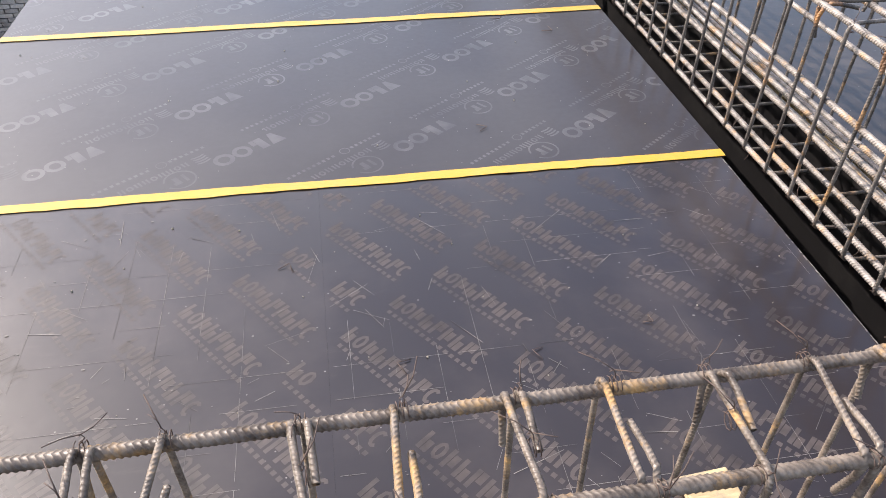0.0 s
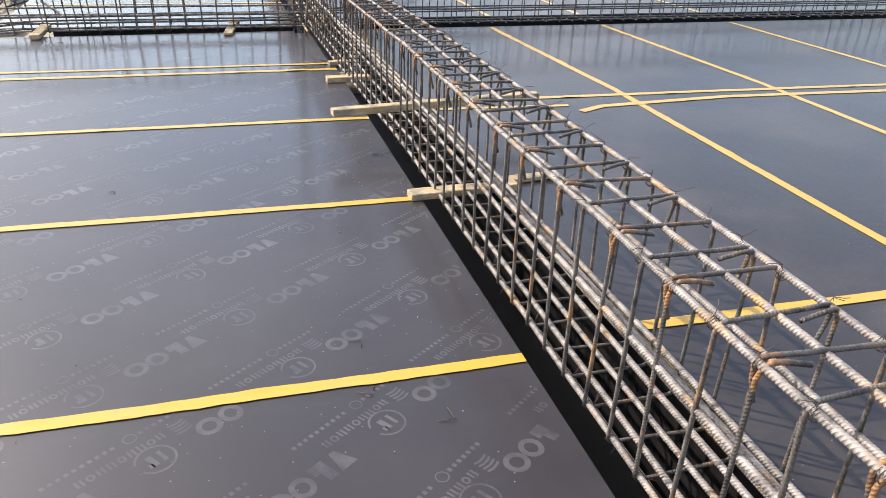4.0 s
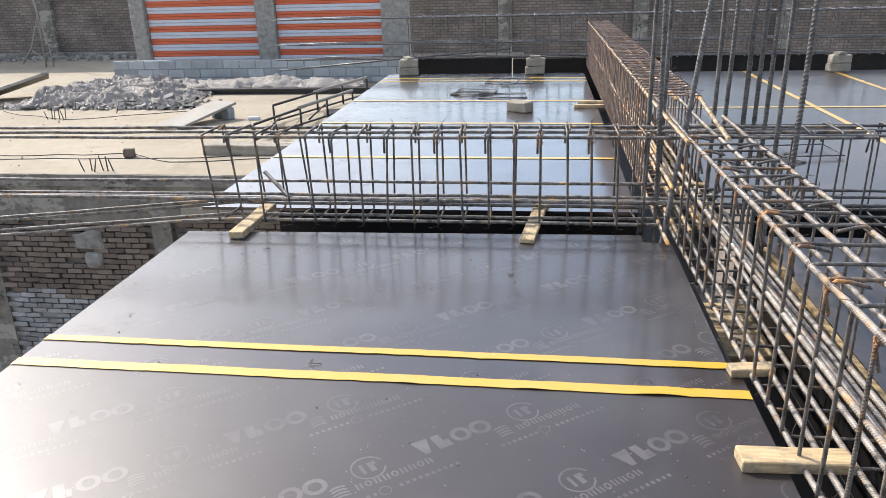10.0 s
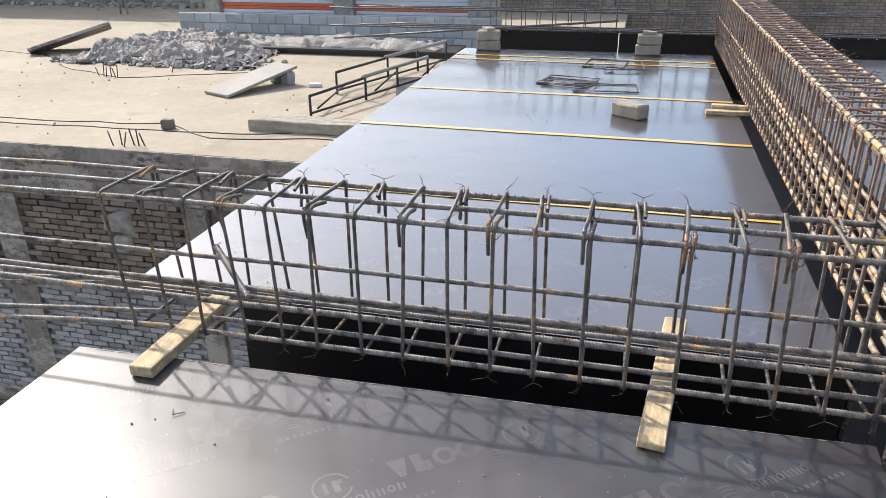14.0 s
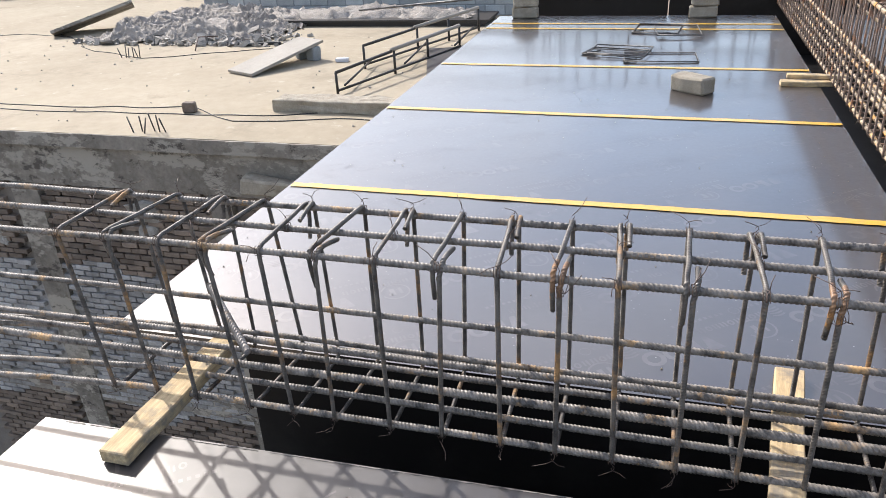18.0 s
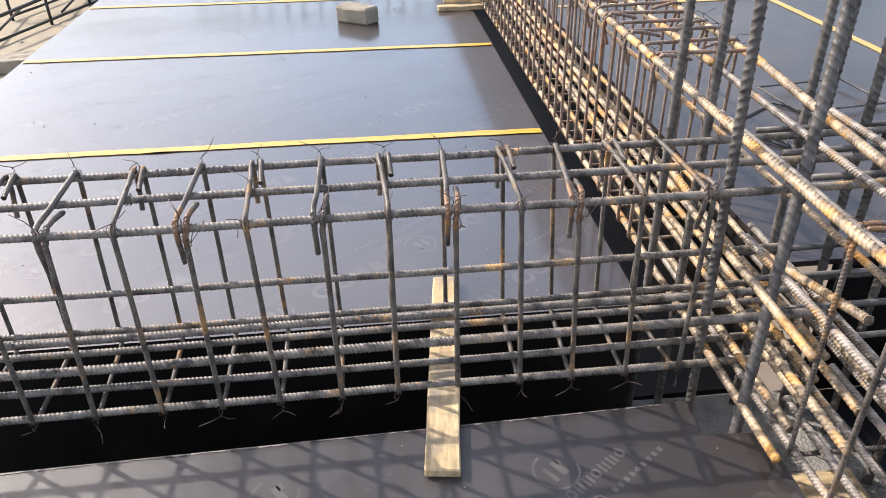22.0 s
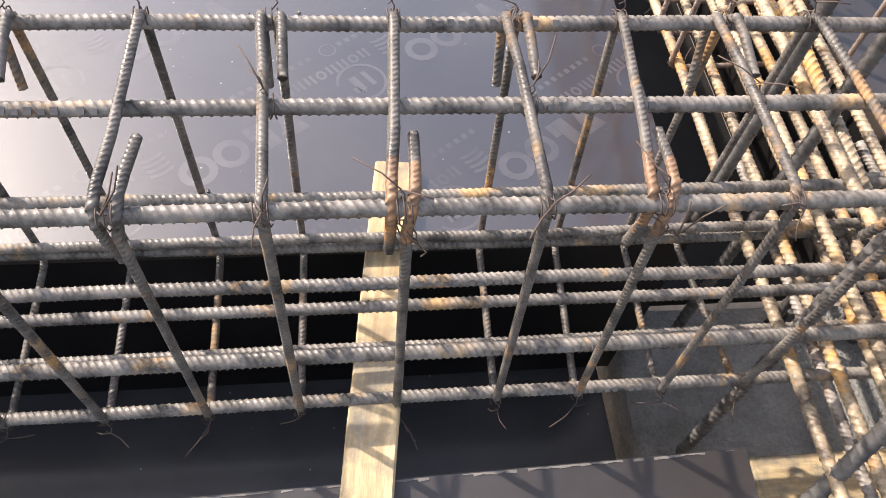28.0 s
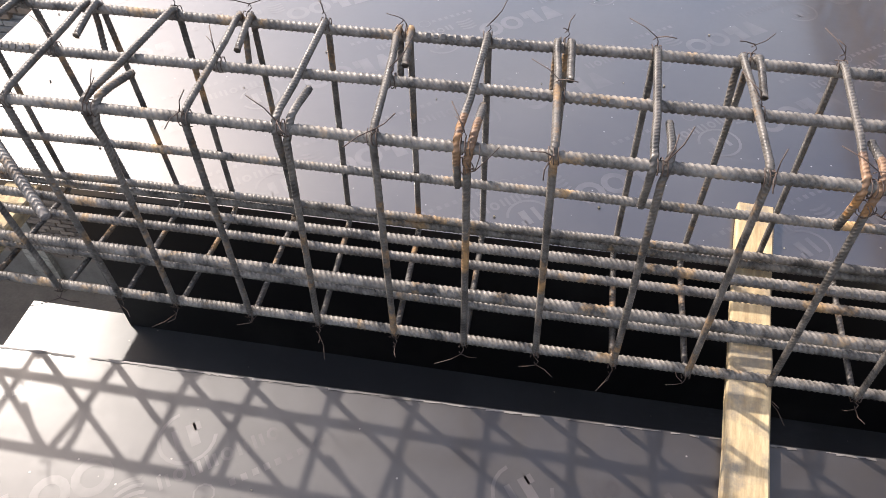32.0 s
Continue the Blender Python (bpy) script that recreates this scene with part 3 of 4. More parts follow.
for k in range(n_worn):
    a, b = k / n_worn, (k + 1) / n_worn
    xa, xb = -2.47 + 2.295 * a, -2.47 + 2.295 * b
    ya, yb = 6.2795 + 0.0535 * a, 6.2795 + 0.0535 * b
    if rw.random() > 0.12:
        ngon(worn, [(xa, ya - rw.uniform(0.001, 0.005)), (xb, yb - rw.uniform(0.001, 0.005)), (xb, yb), (xa, ya)], 0.0012)
part("worn_edge", worn, SCRATCH, p, "pale chipped edge of the panel")
print_marks(p, AX0, -0.03, 5.04, 6.225, (-0.897, 5.866, 0), LA, LB, 37, logo_mark, 0.008)

deckB = deck("floor_deck_far", "dark film-faced plywood formwork deck beyond the cross beam")
for y0, y1 in ((6.705, 7.92), (7.92, 9.16), (9.16, 10.33), (10.33, 11.72), (11.72, 11.96), (11.96, 12.42)):
    p = panel(deckB, -2.61, -0.13, y0, y1, FILM_NEW)
    if y0 < 9.5:
        print_marks(p, -2.61, -0.13, y0, y1, (-0.688, 7.09, 0) if y0 < 7 else (-0.4, 8.4, 0), LA, LB, 217, logo_mark, 0.008, PRINT_NEW)
deckR = deck("floor_deck_side", "dark dusty film-faced plywood formwork deck beside the long beam")
for x0, x1 in ((0.41, 1.70), (1.70, 2.92), (2.92, 4.2), (4.2, 5.5), (5.5, 8.2)):
    for y0, y1 in ((-3.0, -1.2), (-1.2, 1.24), (1.24, 3.66), (3.66, 3.88), (3.88, 6.35)):
        panel(deckR, x0, x1, y0, y1, FILM_DUSTY)
deckS = deck("floor_deck_side_far", "dark film-faced plywood formwork deck beyond the beam crossing")
for x0, x1 in ((0.33, 1.82), (1.82, 2.82), (2.82, 4.3), (4.3, 8.2)):
    for y0, y1 in ((6.85, 9.9), (9.9, 12.42)):
        panel(deckS, x0, x1, y0, y1, FILM_DUSTY)
deckO = deck("floor_deck_start", "dark film-faced plywood deck behind the first cross beam")
for y0, y1 in ((-5.0, -3.9), (-3.9, -2.68), (-2.68, -1.62)):
    panel(deckO, AX0, AX1, y0, y1, FILM)


import itertools

tape_count = itertools.count()


def tape(points, w=0.045):
    """A strip of tape along a line, with slightly uneven edges and lifted spots."""
    vs, fs = [], []
    pts = [Vector(p) for p in points]
    along = pts[-1] - pts[0]
    z = (0.0014 if abs(along.y) > abs(along.x) else 0.0026) + 0.0002 * (next(tape_count) % 4)
    for a, b in zip(pts, pts[1:]):
        n = max(2, int((b - a).length / 0.03))
        t = (b - a).normalized()
        s = Vector((-t.y, t.x, 0))
        for i in range(n + 1):
            p = a.lerp(b, i / n) + s * noise.noise(a.lerp(b, i / n) * 2.3) * 0.004
            w1 = w / 2 + noise.noise(p * 21) * 0.003
            w2 = w / 2 + noise.noise(p * 17 + Vector((5, 3, 0))) * 0.004
            l1 = max(0, noise.noise(p * 6 + Vector((9, 0, 0))) - 0.42) * 0.012
            l2 = max(0, noise.noise(p * 5 + Vector((0, 7, 0))) - 0.42) * 0.014
            for side, ww, ll in ((1, w1, l1), (0, 0, 0), (-1, w2, l2)):
                q = p + s * side * ww
                vs.append((q.x, q.y, z + 0.0008 + ll))
    m = len(vs) // 3
    for i in range(m - 1):
        for k in (0, 1):
            fs.append((3 * i + k, 3 * i + k + 1, 3 * i + k + 4, 3 * i + k + 3))
    me = bpy.data.meshes.new("joint_tape")
    me.from_pydata(vs, [], fs)
    me.materials.append(TAPE)
    ob = new("joint_tape", me)
    th = ob.modifiers.new("thick", "SOLIDIFY")
    th.thickness = 0.0008
    return tagged(ob, "yellow adhesive tape over a plywood panel joint", "tape", "tapes on the panel joints")


for y0, y1, w in ((0.029, 0.010, 0.040), (1.235, 1.222, 0.045), (2.485, 2.447, 0.045), (3.69, 3.655, 0.045), (4.885, 4.863, 0.05), (5.065, 5.043, 0.04)):
    tape([(AX0, y0, 0), (-1.4, y0 * 0.6 + y1 * 0.4, 0), (-0.002, y1, 0)], w)
for y0, y1 in ((7.93, 7.912), (9.20, 9.143), (10.37, 10.315), (11.78, 11.71), (12.02, 11.95)):
    tape([(-2.60, y0, 0), (-0.135, y1, 0)])
tape([(1.51, -1.5, 0), (1.51, 0.47, 0), (1.56, 1.26, 0)], 0.07)
tape([(1.70, 1.1, 0), (1.745, 4.0, 0), (1.655, 6.3, 0)], 0.05)
tape([(2.86, 1.2, 0), (2.90, 4.0, 0), (2.80, 6.3, 0)], 0.05)
tape([(4.2, 1.2, 0), (4.31, 4.0, 0), (4.25, 6.3, 0)], 0.05)
tape([(0.42, 1.3, 0), (1.5, 1.28, 0), (2.4, 1.25, 0), (5, 1.2, 0)], 0.05)
tape([(0.42, 3.91, 0), (1.42, 3.892, 0), (2.2, 3.87, 0), (5.5, 3.75, 0)], 0.05)
tape([(0.42, 3.757, 0), (1.265, 3.698, 0)], 0.04)
tape([(1.29, 3.565, 0), (1.47, 3.65, 0), (2.4, 3.72, 0), (5.2, 3.6, 0)], 0.055)
for x in (1.84, 2.84, 4.3):
    tape([(x, 6.9, 0), (x - 0.05, 12.4, 0)], 0.05)
tape([(0.4, 9.9, 0), (7.0, 9.9, 0)], 0.05)


# ---- beam forms ----
def trench(name, label):
    return empty(name, 0, 0, 0, label=label, category="beam form", kind="structure")


def form_board(d, name, *dims):
    return part(name, box(*dims), FORM, d)


t1 = trench("trench_cross", "black plywood beam form open at the top")
part("bottom", box(-2.46, -0.17, 6.20, 6.74, -0.54, -0.521), FORM_FLOOR, t1, "dusty form bottom with sky sheen in its grey colour")
form_board(t1, "side", -2.15, -0.13, 6.706, 6.724, -0.52, -0.02)
form_board(t1, "side", -2.15, -0.25, 6.235, 6.252, -0.52, -0.02)
t2 = trench("trench_long", "black plywood form of the long beam")
form_board(t2, "bottom", 0.0, 0.41, -5.0, 5.86, -0.47, -0.45)
form_board(t2, "side", -0.02, -0.002, -5.0, 5.78, -0.45, -0.02)
form_board(t2, "side", 0.412, 0.43, -5.0, 6.2, -0.45, -0.02)
edge = box(0.388, 0.411, -5.0, 6.2, -0.05, -0.004)
bmesh.ops.subdivide_edges(edge, edges=[e for e in edge.edges if abs(e.verts[0].co.y - e.verts[1].co.y) > 5], cuts=140)
part("edge_batten", jitter(edge, 0.008, 7.0), EDGE, t2, "rough ochre batten along the form edge")
t3 = trench("trench_long_far", "black plywood form of the long beam beyond the column")
form_board(t3, "bottom", -0.13, 0.33, 6.83, 13.0, -0.47, -0.45)
form_board(t3, "side", -0.15, -0.132, 6.74, 12.4, -0.45, -0.02)
form_board(t3, "side", 0.332, 0.35, 6.85, 12.4, -0.45, -0.02)
t4 = trench("trench_cross_side", "black plywood form of the cross beam in the side bay")
form_board(t4, "bottom", 0.5, 8.2, 6.36, 6.84, -0.52, -0.5)
form_board(t4, "side", 0.5, 8.2, 6.842, 6.86, -0.5, -0.02)
form_board(t4, "side", 0.5, 8.2, 6.33, 6.349, -0.5, -0.02)
t5 = trench("trench_end", "black plywood form of the end beam")
form_board(t5, "bottom", -2.6, 8.2, 12.44, 12.9, -0.52, -0.5)
form_board(t5, "side", -2.4, -1.05, 12.9, 12.92, -0.5, 0.155)
form_board(t5, "side", -1.04, 1.0, 12.902, 12.922, -0.5, 0.12)
form_board(t5, "side", 1.01, 4.2, 12.9, 12.92, -0.5, 0.165)
form_board(t5, "side", 4.21, 8.2, 12.9, 12.92, -0.5, 0.16)
t6 = trench("trench_start", "black plywood form of the first cross beam")
form_board(t6, "bottom", -2.49, 0.0, -1.62, -1.22, -0.52, -0.5)


# ---- reinforcement cages ----
def add_tie(c, x, y, z, rust, k, rz=0.0, rx=0.0):
    put("tie_wire", TIES[k % 6], c, pose(x, y, z, rx, 0, rz))
    if rust:
        put("tie_wire", TIES[(k + 2) % 6], c, pose(x, y - 0.004, z - 0.03, 80, 0, rz + 40))


def cross_cage(y0, w, h, z, xs, bars, mat, smat, label, hooks=0, ties=True, rusty=(), ribs=True, stir_r=0.0052, sides=8, lean=None, skew=None, sag=0.0):
    c = empty("rebar_cage", xs[0], y0, 0, label=label, category="rebar cage")
    meshes = [stirrup_mesh("stirrup", w, h, stir_r, smat, k, ribs) for k in (0, 1)]
    rusted = [stirrup_mesh("stirrup", w, h, stir_r, smat, k, ribs, True) for k in (0, 1)]
    for i, x in enumerate(xs):
        tip = math.degrees(math.atan2(lean[i], h)) if lean else random.uniform(-1, 1)
        turn = -math.degrees(math.atan2(skew[i], w)) if skew else random.uniform(-3.5, 3.5)
        m = pose(x - xs[0], 0, z, tip, 0 if lean else random.uniform(-1.2, 1.2), 90 + turn)
        put("stirrup", rusted[0] if i in rusty else meshes[(i + hooks) % 2], c, m)
        if ties:
            dx, slant = x - xs[0], (lean[i] if lean else 0.0)
            back = slant + (skew[i] if skew else 0.0)
            add_tie(c, dx + slant, 0.006, z + h - 0.012, i in rusty, i, 0, 0 if i in rusty else 40)
            add_tie(c, dx + back, w - 0.006, z + h - 0.012, False, i + 2)
            if i % 2 == 0:
                add_tie(c, dx + (slant + back) / 2, w / 2, z + h - 0.012, False, i + 3)
            add_tie(c, dx, 0.006, z + 0.013, False, i + 4, 0, 150)
    for (yy, zz, xa, xb, r) in bars:
        n = max(6, int((xb - xa) / 0.3))
        fall = sag if zz < 0.08 else 0.0
        pts = [(xa - xs[0] + (xb - xa) * k / n, yy - y0 + random.uniform(-.002, .002), zz - fall * max(0.0, xs[0] - xa - (xb - xa) * k / n) + random.uniform(-.0025, .0025)) for k in range(n + 1)]
        bar("bar", pts, r, mat, c, ribs, sides)
    return c


# foot of each hoop, then how far its top leans and how far its back stands askew
C1X = [-2.377, -2.24, -2.122, -1.966, -1.841, -1.728, -1.58, -1.45, -1.307, -1.18, -1.052, -0.917, -0.792, -0.658, -0.515, -0.395, -0.27, -0.145]
C1_LEAN = [-0.043, -0.04, -0.008, -0.044, -0.019, 0.004, 0.0, 0.015, 0.0, 0.0, -0.01, -0.005, 0.002, -0.005, -0.015, -0.021, -0.014, 0.005]
C1_SKEW = [0.012, 0.032, 0.023, 0.023, 0.006, 0.014, -0.003, -0.015, -0.01, -0.006, -0.004, -0.005, 0.0, 0.004, 0.008, 0.016, 0.009, -0.025]
C1 = cross_cage(6.422, 0.276, 0.475, 0.008, C1X,
                [(6.431 + 0.129 * k, 0.468, -6.5 - 0.25 * k, 0.9, 0.0085) for k in range(3)]
                + [(6.684, 0.165, -5.4, 0.2, 0.0088), (6.684, 0.058, -5.6, 0.15, 0.0085), (6.684, 0.036, -5.2, 0.12, 0.009), (6.559, 0.125, -5.5, 0.2, 0.0095),
                   (6.528, 0.116, -5.3, 0.1, 0.0085), (6.447, 0.132, -5.7, 0.2, 0.0105), (6.51, 0.026, -5.1, 0.15, 0.009), (6.431, 0.022, -5.0, 0.12, 0.009)],
                REBAR, STIRRUP, "grey ribbed steel cross-beam cage tied with wire, resting on timber strips", 1, True, (9, 13, 15), stir_r=0.0058, sides=10, lean=C1_LEAN, skew=C1_SKEW, sag=0.09)
bar("bar", [(0.195, 0.228, 0.225), (0.375, 0.088, 0.12)], 0.0105, REBAR_PALE, C1, label="loose pale bar end")
for k, (yy, zz, r) in enumerate(((6.689, 0.468, 0.0085), (6.56, 0.468, 0.0085), (6.684, 0.058, 0.0085), (6.559, 0.125, 0.0095), (6.447, 0.132, 0.0105), (6.431, 0.022, 0.009))):
    bm = bmesh.new()
    for x in (-2.15 + 0.13 * k, -1.28 + 0.17 * (k % 4), -0.62 + 0.08 * (k % 3)):
        for q in range(14):
            if q not in (5, 11):
                tmp = shift(box(-0.0036, 0.0036, -0.0007, 0.0007, -0.0038, 0.0038 - 0.002 * (q % 2)), pose(x + 0.012 * q - C1X[0], yy - 6.422 - 0.72 * r, zz + 0.72 * r, -45))
                tmp.verts.index_update()
                vmap = [bm.verts.new(vv.co) for vv in tmp.verts]
                for f in tmp.faces:
                    bm.faces.new([vmap[vv.index] for vv in f.verts])
                tmp.free()
    part("rolling_mark", bm, REBAR_DARK, C1, "dark raised rolling marks")["kind"] = "stuff"
C0 = cross_cage(-1.385, 0.175, 0.475, 0.008, [-2.42, -2.29, -2.15, -2.0, -1.86, -1.70, -1.551, -1.45, -1.284, -1.154, -1.0, -0.866, -0.737, -0.59, -0.45, -0.31, -0.17],
                [(-1.377 + 0.079 * k, zz, -2.6, 0.3, 0.010) for zz in (0.468, 0.028) for k in (0, 2)] + [(-1.298, 0.028, -2.6, 0.3, 0.009)],
                REBAR_BROWN, REBAR_BROWN, "rust-streaked ribbed steel cross-beam cage at the first beam", 1, True, ())
C1R = cross_cage(6.47, 0.27, 0.475, 0.008, [0.62 + 0.14 * i for i in range(50)],
                 [(6.478 + 0.127 * k, zz, 0.1, 8.2, 0.008) for zz in (0.468, 0.125, 0.024) for k in range(3)],
                 REBAR_DARK, REBAR_DARK, "dark steel cross-beam cage in the side bay", 0, False, (), False)
C2 = cross_cage(12.50, 0.3, 0.53, 0.17, [-2.35 + 0.16 * i for i in range(62)],
                [(12.51 + 0.14 * k, zz, -4.15 + 0.3 * k, 8.2, 0.009) for zz in (0.692, 0.375, 0.186) for k in range(3)] + [(12.47, 0.2, -1.5, -0.6, 0.008)],
                REBAR_DARK, REBAR_DARK, "dark steel end-beam cage raised on concrete blocks", 0, False, (), False)
bar("bar", [(-1.74, -0.05, 0.06), (0.0, -0.05, 0.20), (1.3, -0.05, 0.30)], 0.011, REBAR_DARK, C2, False)


def long_cage(x0, w, h, z, ys, bars, mat, smat, label, rusty, pitch=0.009, drift=lambda y: 0.0):
    c = empty("rebar_cage", x0, ys[0], 0, label=label, category="rebar cage")
    meshes = [stirrup_mesh("stirrup", w, h, 0.0057, smat, k, True, rusty and k == 0, pitch) for k in (0, 1)]
    for i, y in enumerate(ys):
        put("stirrup", meshes[i % 2], c, pose(drift(y), y - ys[0], z, random.uniform(-2, 2), random.uniform(-0.6, 0.6), random.uniform(-3.5, 3.5)))
        dy = y - ys[0]
        add_tie(c, 0.008 + drift(y), dy, z + h - 0.012, False, i, 90)
        add_tie(c, w - 0.008 + drift(y), dy, z + h - 0.012, False, i + 3, 90)
        add_tie(c, 0.008 + drift(y), dy, z + 0.014, False, i + 1, 90, 120)
    for (xx, zz, ya, yb, r) in bars:
        n = 30
        pts = [(xx - x0 + drift(ya + (yb - ya) * k / n) + random.uniform(-.003, .003), ya - ys[0] + (yb - ya) * k / n, zz + random.uniform(-.003, .003)) for k in range(n + 1)]
        bar("bar", pts, r, mat, c, True, 8, "", pitch)
    return c


def ramp_to(y, a, b):
    return min(1.0, max(0.0, (y - a) / (b - a)))


def drift_near(y):
    return -0.035 * ramp_to(y, 3.2, 4.4) - 0.045 * ramp_to(y, 4.4, 6.1)


YA = long_cage(0.068, 0.275, 0.53, 0.0, [-2.033 + 0.1365 * i for i in range(61)],
               [(0.077, 0.522, -2.2, 6.72, 0.009), (0.206, 0.522, -2.2, 7.25, 0.009), (0.335, 0.522, -2.2, 6.70, 0.009), (0.076, 0.32, -2.2, 6.5, 0.009), (0.335, 0.32, -2.2, 6.6, 0.009)]
               + [(0.077, 0.015, -2.2, 6.9, 0.009), (0.135, 0.015, -2.2, 6.3, 0.0095), (0.21, 0.016, -2.2, 6.9, 0.009), (0.335, 0.016, -2.2, 6.9, 0.009)]
               + [(0.215, 0.10, -2.2, 6.3, 0.0095), (0.265, 0.105, -2.2, 6.5, 0.0105), (0.292, 0.10, -2.2, 6.2, 0.0105), (0.325, 0.10, -2.2, 6.9, 0.0105)],
               REBAR_PALE, STIRRUP, "weathered ribbed steel cage of the long beam", True, drift=drift_near)
YB = long_cage(-0.075, 0.28, 0.56, 0.02, [7.0 + 0.105 * i for i in range(58)],
               [(-0.066, 0.567, 7.0, 13.2, 0.010), (0.064, 0.567, 6.95, 13.2, 0.010), (0.196, 0.567, 7.0, 13.2, 0.010), (-0.066, 0.31, 6.1, 13.2, 0.009), (0.196, 0.31, 6.1, 13.2, 0.009)]
               + [(-0.062 + 0.065 * k, 0.036, 6.12 + 0.07 * k, 13.2, 0.010) for k in range(5)] + [(0.02 + 0.08 * k, 0.12, 6.05 + 0.09 * k, 9.5, 0.010) for k in range(3)],
               REBAR_RUST, STIRRUP_RUST, "rusty orange steel cage of the long beam beyond the column", False, 0.012)
# lapped ends of its bars, bent over towards the near cage
for x0, x1, z0, z1, ya, yb in ((-0.066, -0.030, 0.567, 0.535, 7.0, 6.02), (0.196, 0.147, 0.567, 0.538, 7.0, 6.08), (-0.02, -0.01, 0.30, 0.24, 6.95, 6.28), (0.13, 0.10, 0.17, 0.30, 6.7, 6.2)):
    bar("bar", [(x0 + 0.075, ya - 7.0, z0), ((x0 + x1) / 2 + 0.075, (ya + yb) / 2 - 7.0, (z0 + z1) / 2 - 0.003), (x1 + 0.075, yb - 7.0, z1)], 0.0105, REBAR_RUST, YB, True, 8, "", 0.012)

# ---- column bars ----
col = empty("column_cage", 0.1, 6.45, -0.5, label="dark ribbed vertical column bars rising from the concrete below", category="column rebar")
bar("bar", [(-0.247, -0.299, -0.05), (-0.165, -0.181, 0.5), (-0.063, -0.035, 1.12), (0.21, 0.36, 2.85)], 0.0125, REBAR_DARK, col, True, 10, "", 0.019, 0.18)
for x, y, lean, r in ((-0.1, 6.76, 0, 0.0115), (-0.035, 6.71, 0, 0.0115), (-0.06, 6.47, -1.5, 0.0115), (0.225, 6.75, 0, 0.0115), (0.27, 6.76, 0.7, 0.0115),
                      (0.365, 6.72, 0, 0.0125), (0.41, 6.70, 0.2, 0.0115), (0.435, 6.6, 0.2, 0.0115), (0.445, 6.41, 0, 0.0115), (0.46, 6.22, 0.6, 0.0125)):
    k = math.tan(radians(lean))
    bar("bar", [(x - 0.1, y - 6.45, -0.05), (x - 0.1 + 2.9 * k, y - 6.45, 2.9)], r, REBAR_DARK, col, True, 10, "", 0.019, 0.17)
head = box(-0.14, 0.52, 5.87, 6.80, -7.9, -0.43, 0.01)
bmesh.ops.subdivide_edges(head, edges=head.edges[:], cuts=6, use_grid_fill=True)
tagged(mesh_object("column_head", jitter(head, 0.012, 5.0), CONCRETE_GREY), "rough grey concrete column head under the crossing", "column", kind="structure")


# pale board added to give the sunlit yellowish patch on the column head
pb = box(0.06, 0.405, 5.865, 6.44, -0.428, -0.40, 0.003)
tagged(mesh_object("form_board", pb, WOOD), "pale board added for the sunlit patch on the column head", "board")


# ---- timber strips and blocks ----
def strip(x, y, z, l, w, h, rz, rx=0, group="timber strips under the cages", label="pale weathered timber strip laid across the beam form", ry=0):
    bm = box(-l / 2, l / 2, -w / 2, w / 2, 0, h, 0.003)
    bmesh.ops.subdivide_edges(bm, edges=[e for e in bm.edges if abs(e.verts[0].co.x - e.verts[1].co.x) > l * 0.8], cuts=6)
    jitter(bm, 0.004, 6.0, x * 3 + y)
    ob = mesh_object("timber_strip", bm, WOOD)
    ob.matrix_basis = pose(x, y, z, rx, ry, rz)
    return tagged(ob, label, "timber", group)


strip(-2.185, 6.42, 0.002, 0.50, 0.08, 0.036, 90)
strip(-0.677, 6.525, 0.002, 0.69, 0.072, 0.022, 83)
strip(0.20, 2.47, 0.0, 0.50, 0.075, 0.03, 2)
strip(0.50, 2.56, 0.002, 0.34, 0.06, 0.02, 5)
strip(0.30, 3.235, 0.172, 1.16, 0.055, 0.036, 7)
strip(0.02, 4.52, 0.0, 0.29, 0.075, 0.035, 2)
strip(0.03, 5.0, 0.0, 0.14, 0.05, 0.03, 5)
strip(-0.2, 9.93, 0.0, 0.3, 0.06, 0.03, 2, label="split pale timber offcut under the long cage")
strip(-0.14, 9.98, 0.031, 0.34, 0.05, 0.025, -4, label="split pale timber offcut under the long cage")
strip(-0.02, 12.93, 0.122, 2.0, 0.05, 0.03, 0, label="pale timber batten along the end form")
strip(-0.56, -1.3, 0.0, 0.10, 0.42, 0.02, 4, label="pale timber strip under the first cage")


def rock(name, sx, sy, sz, seed, mat, label, category, group=""):
    bm = box(-sx / 2, sx / 2, -sy / 2, sy / 2, 0, sz, min(sx, sy, sz) * 0.12)
    bmesh.ops.subdivide_edges(bm, edges=bm.edges[:], cuts=2, use_grid_fill=True)
    jitter(bm, min(sx, sy, sz) * 0.10, 9.0, seed)
    return tagged(mesh_object(name, bm, mat), label, category, group)


for x, y, rz, n in ((-2.34, 12.33, 2, 2), (-0.74, 12.33, -3, 2), (2.83, 12.3, 4, 2), (5.4, 12.32, 0, 2)):
    for k in range(n):
        r = rock("concrete_block", 0.245 - 0.012 * k, 0.12, 0.098, x + k, STONE, "small rough cast concrete block stacked under the end cage", "block", "blocks under the end cage")
        r.matrix_basis = pose(x + 0.006 * k, y, 0.0 + 0.1 * k, 0, 0, rz + 3 * k)
    r = rock("concrete_chip", 0.13, 0.09, 0.028, x + 9, STONE, "broken concrete chip lying on a block", "concrete chip", "chips on the blocks")
    r.matrix_basis = pose(x, y, 0.2, 0, 4, 20 + 30 * x)
r = rock("concrete_block", 0.235, 0.13, 0.095, 4.4, STONE, "single rough concrete block lying on the far deck", "block")
r.matrix_basis = pose(-0.855, 9.74, 0.0, 0, 0, -38)


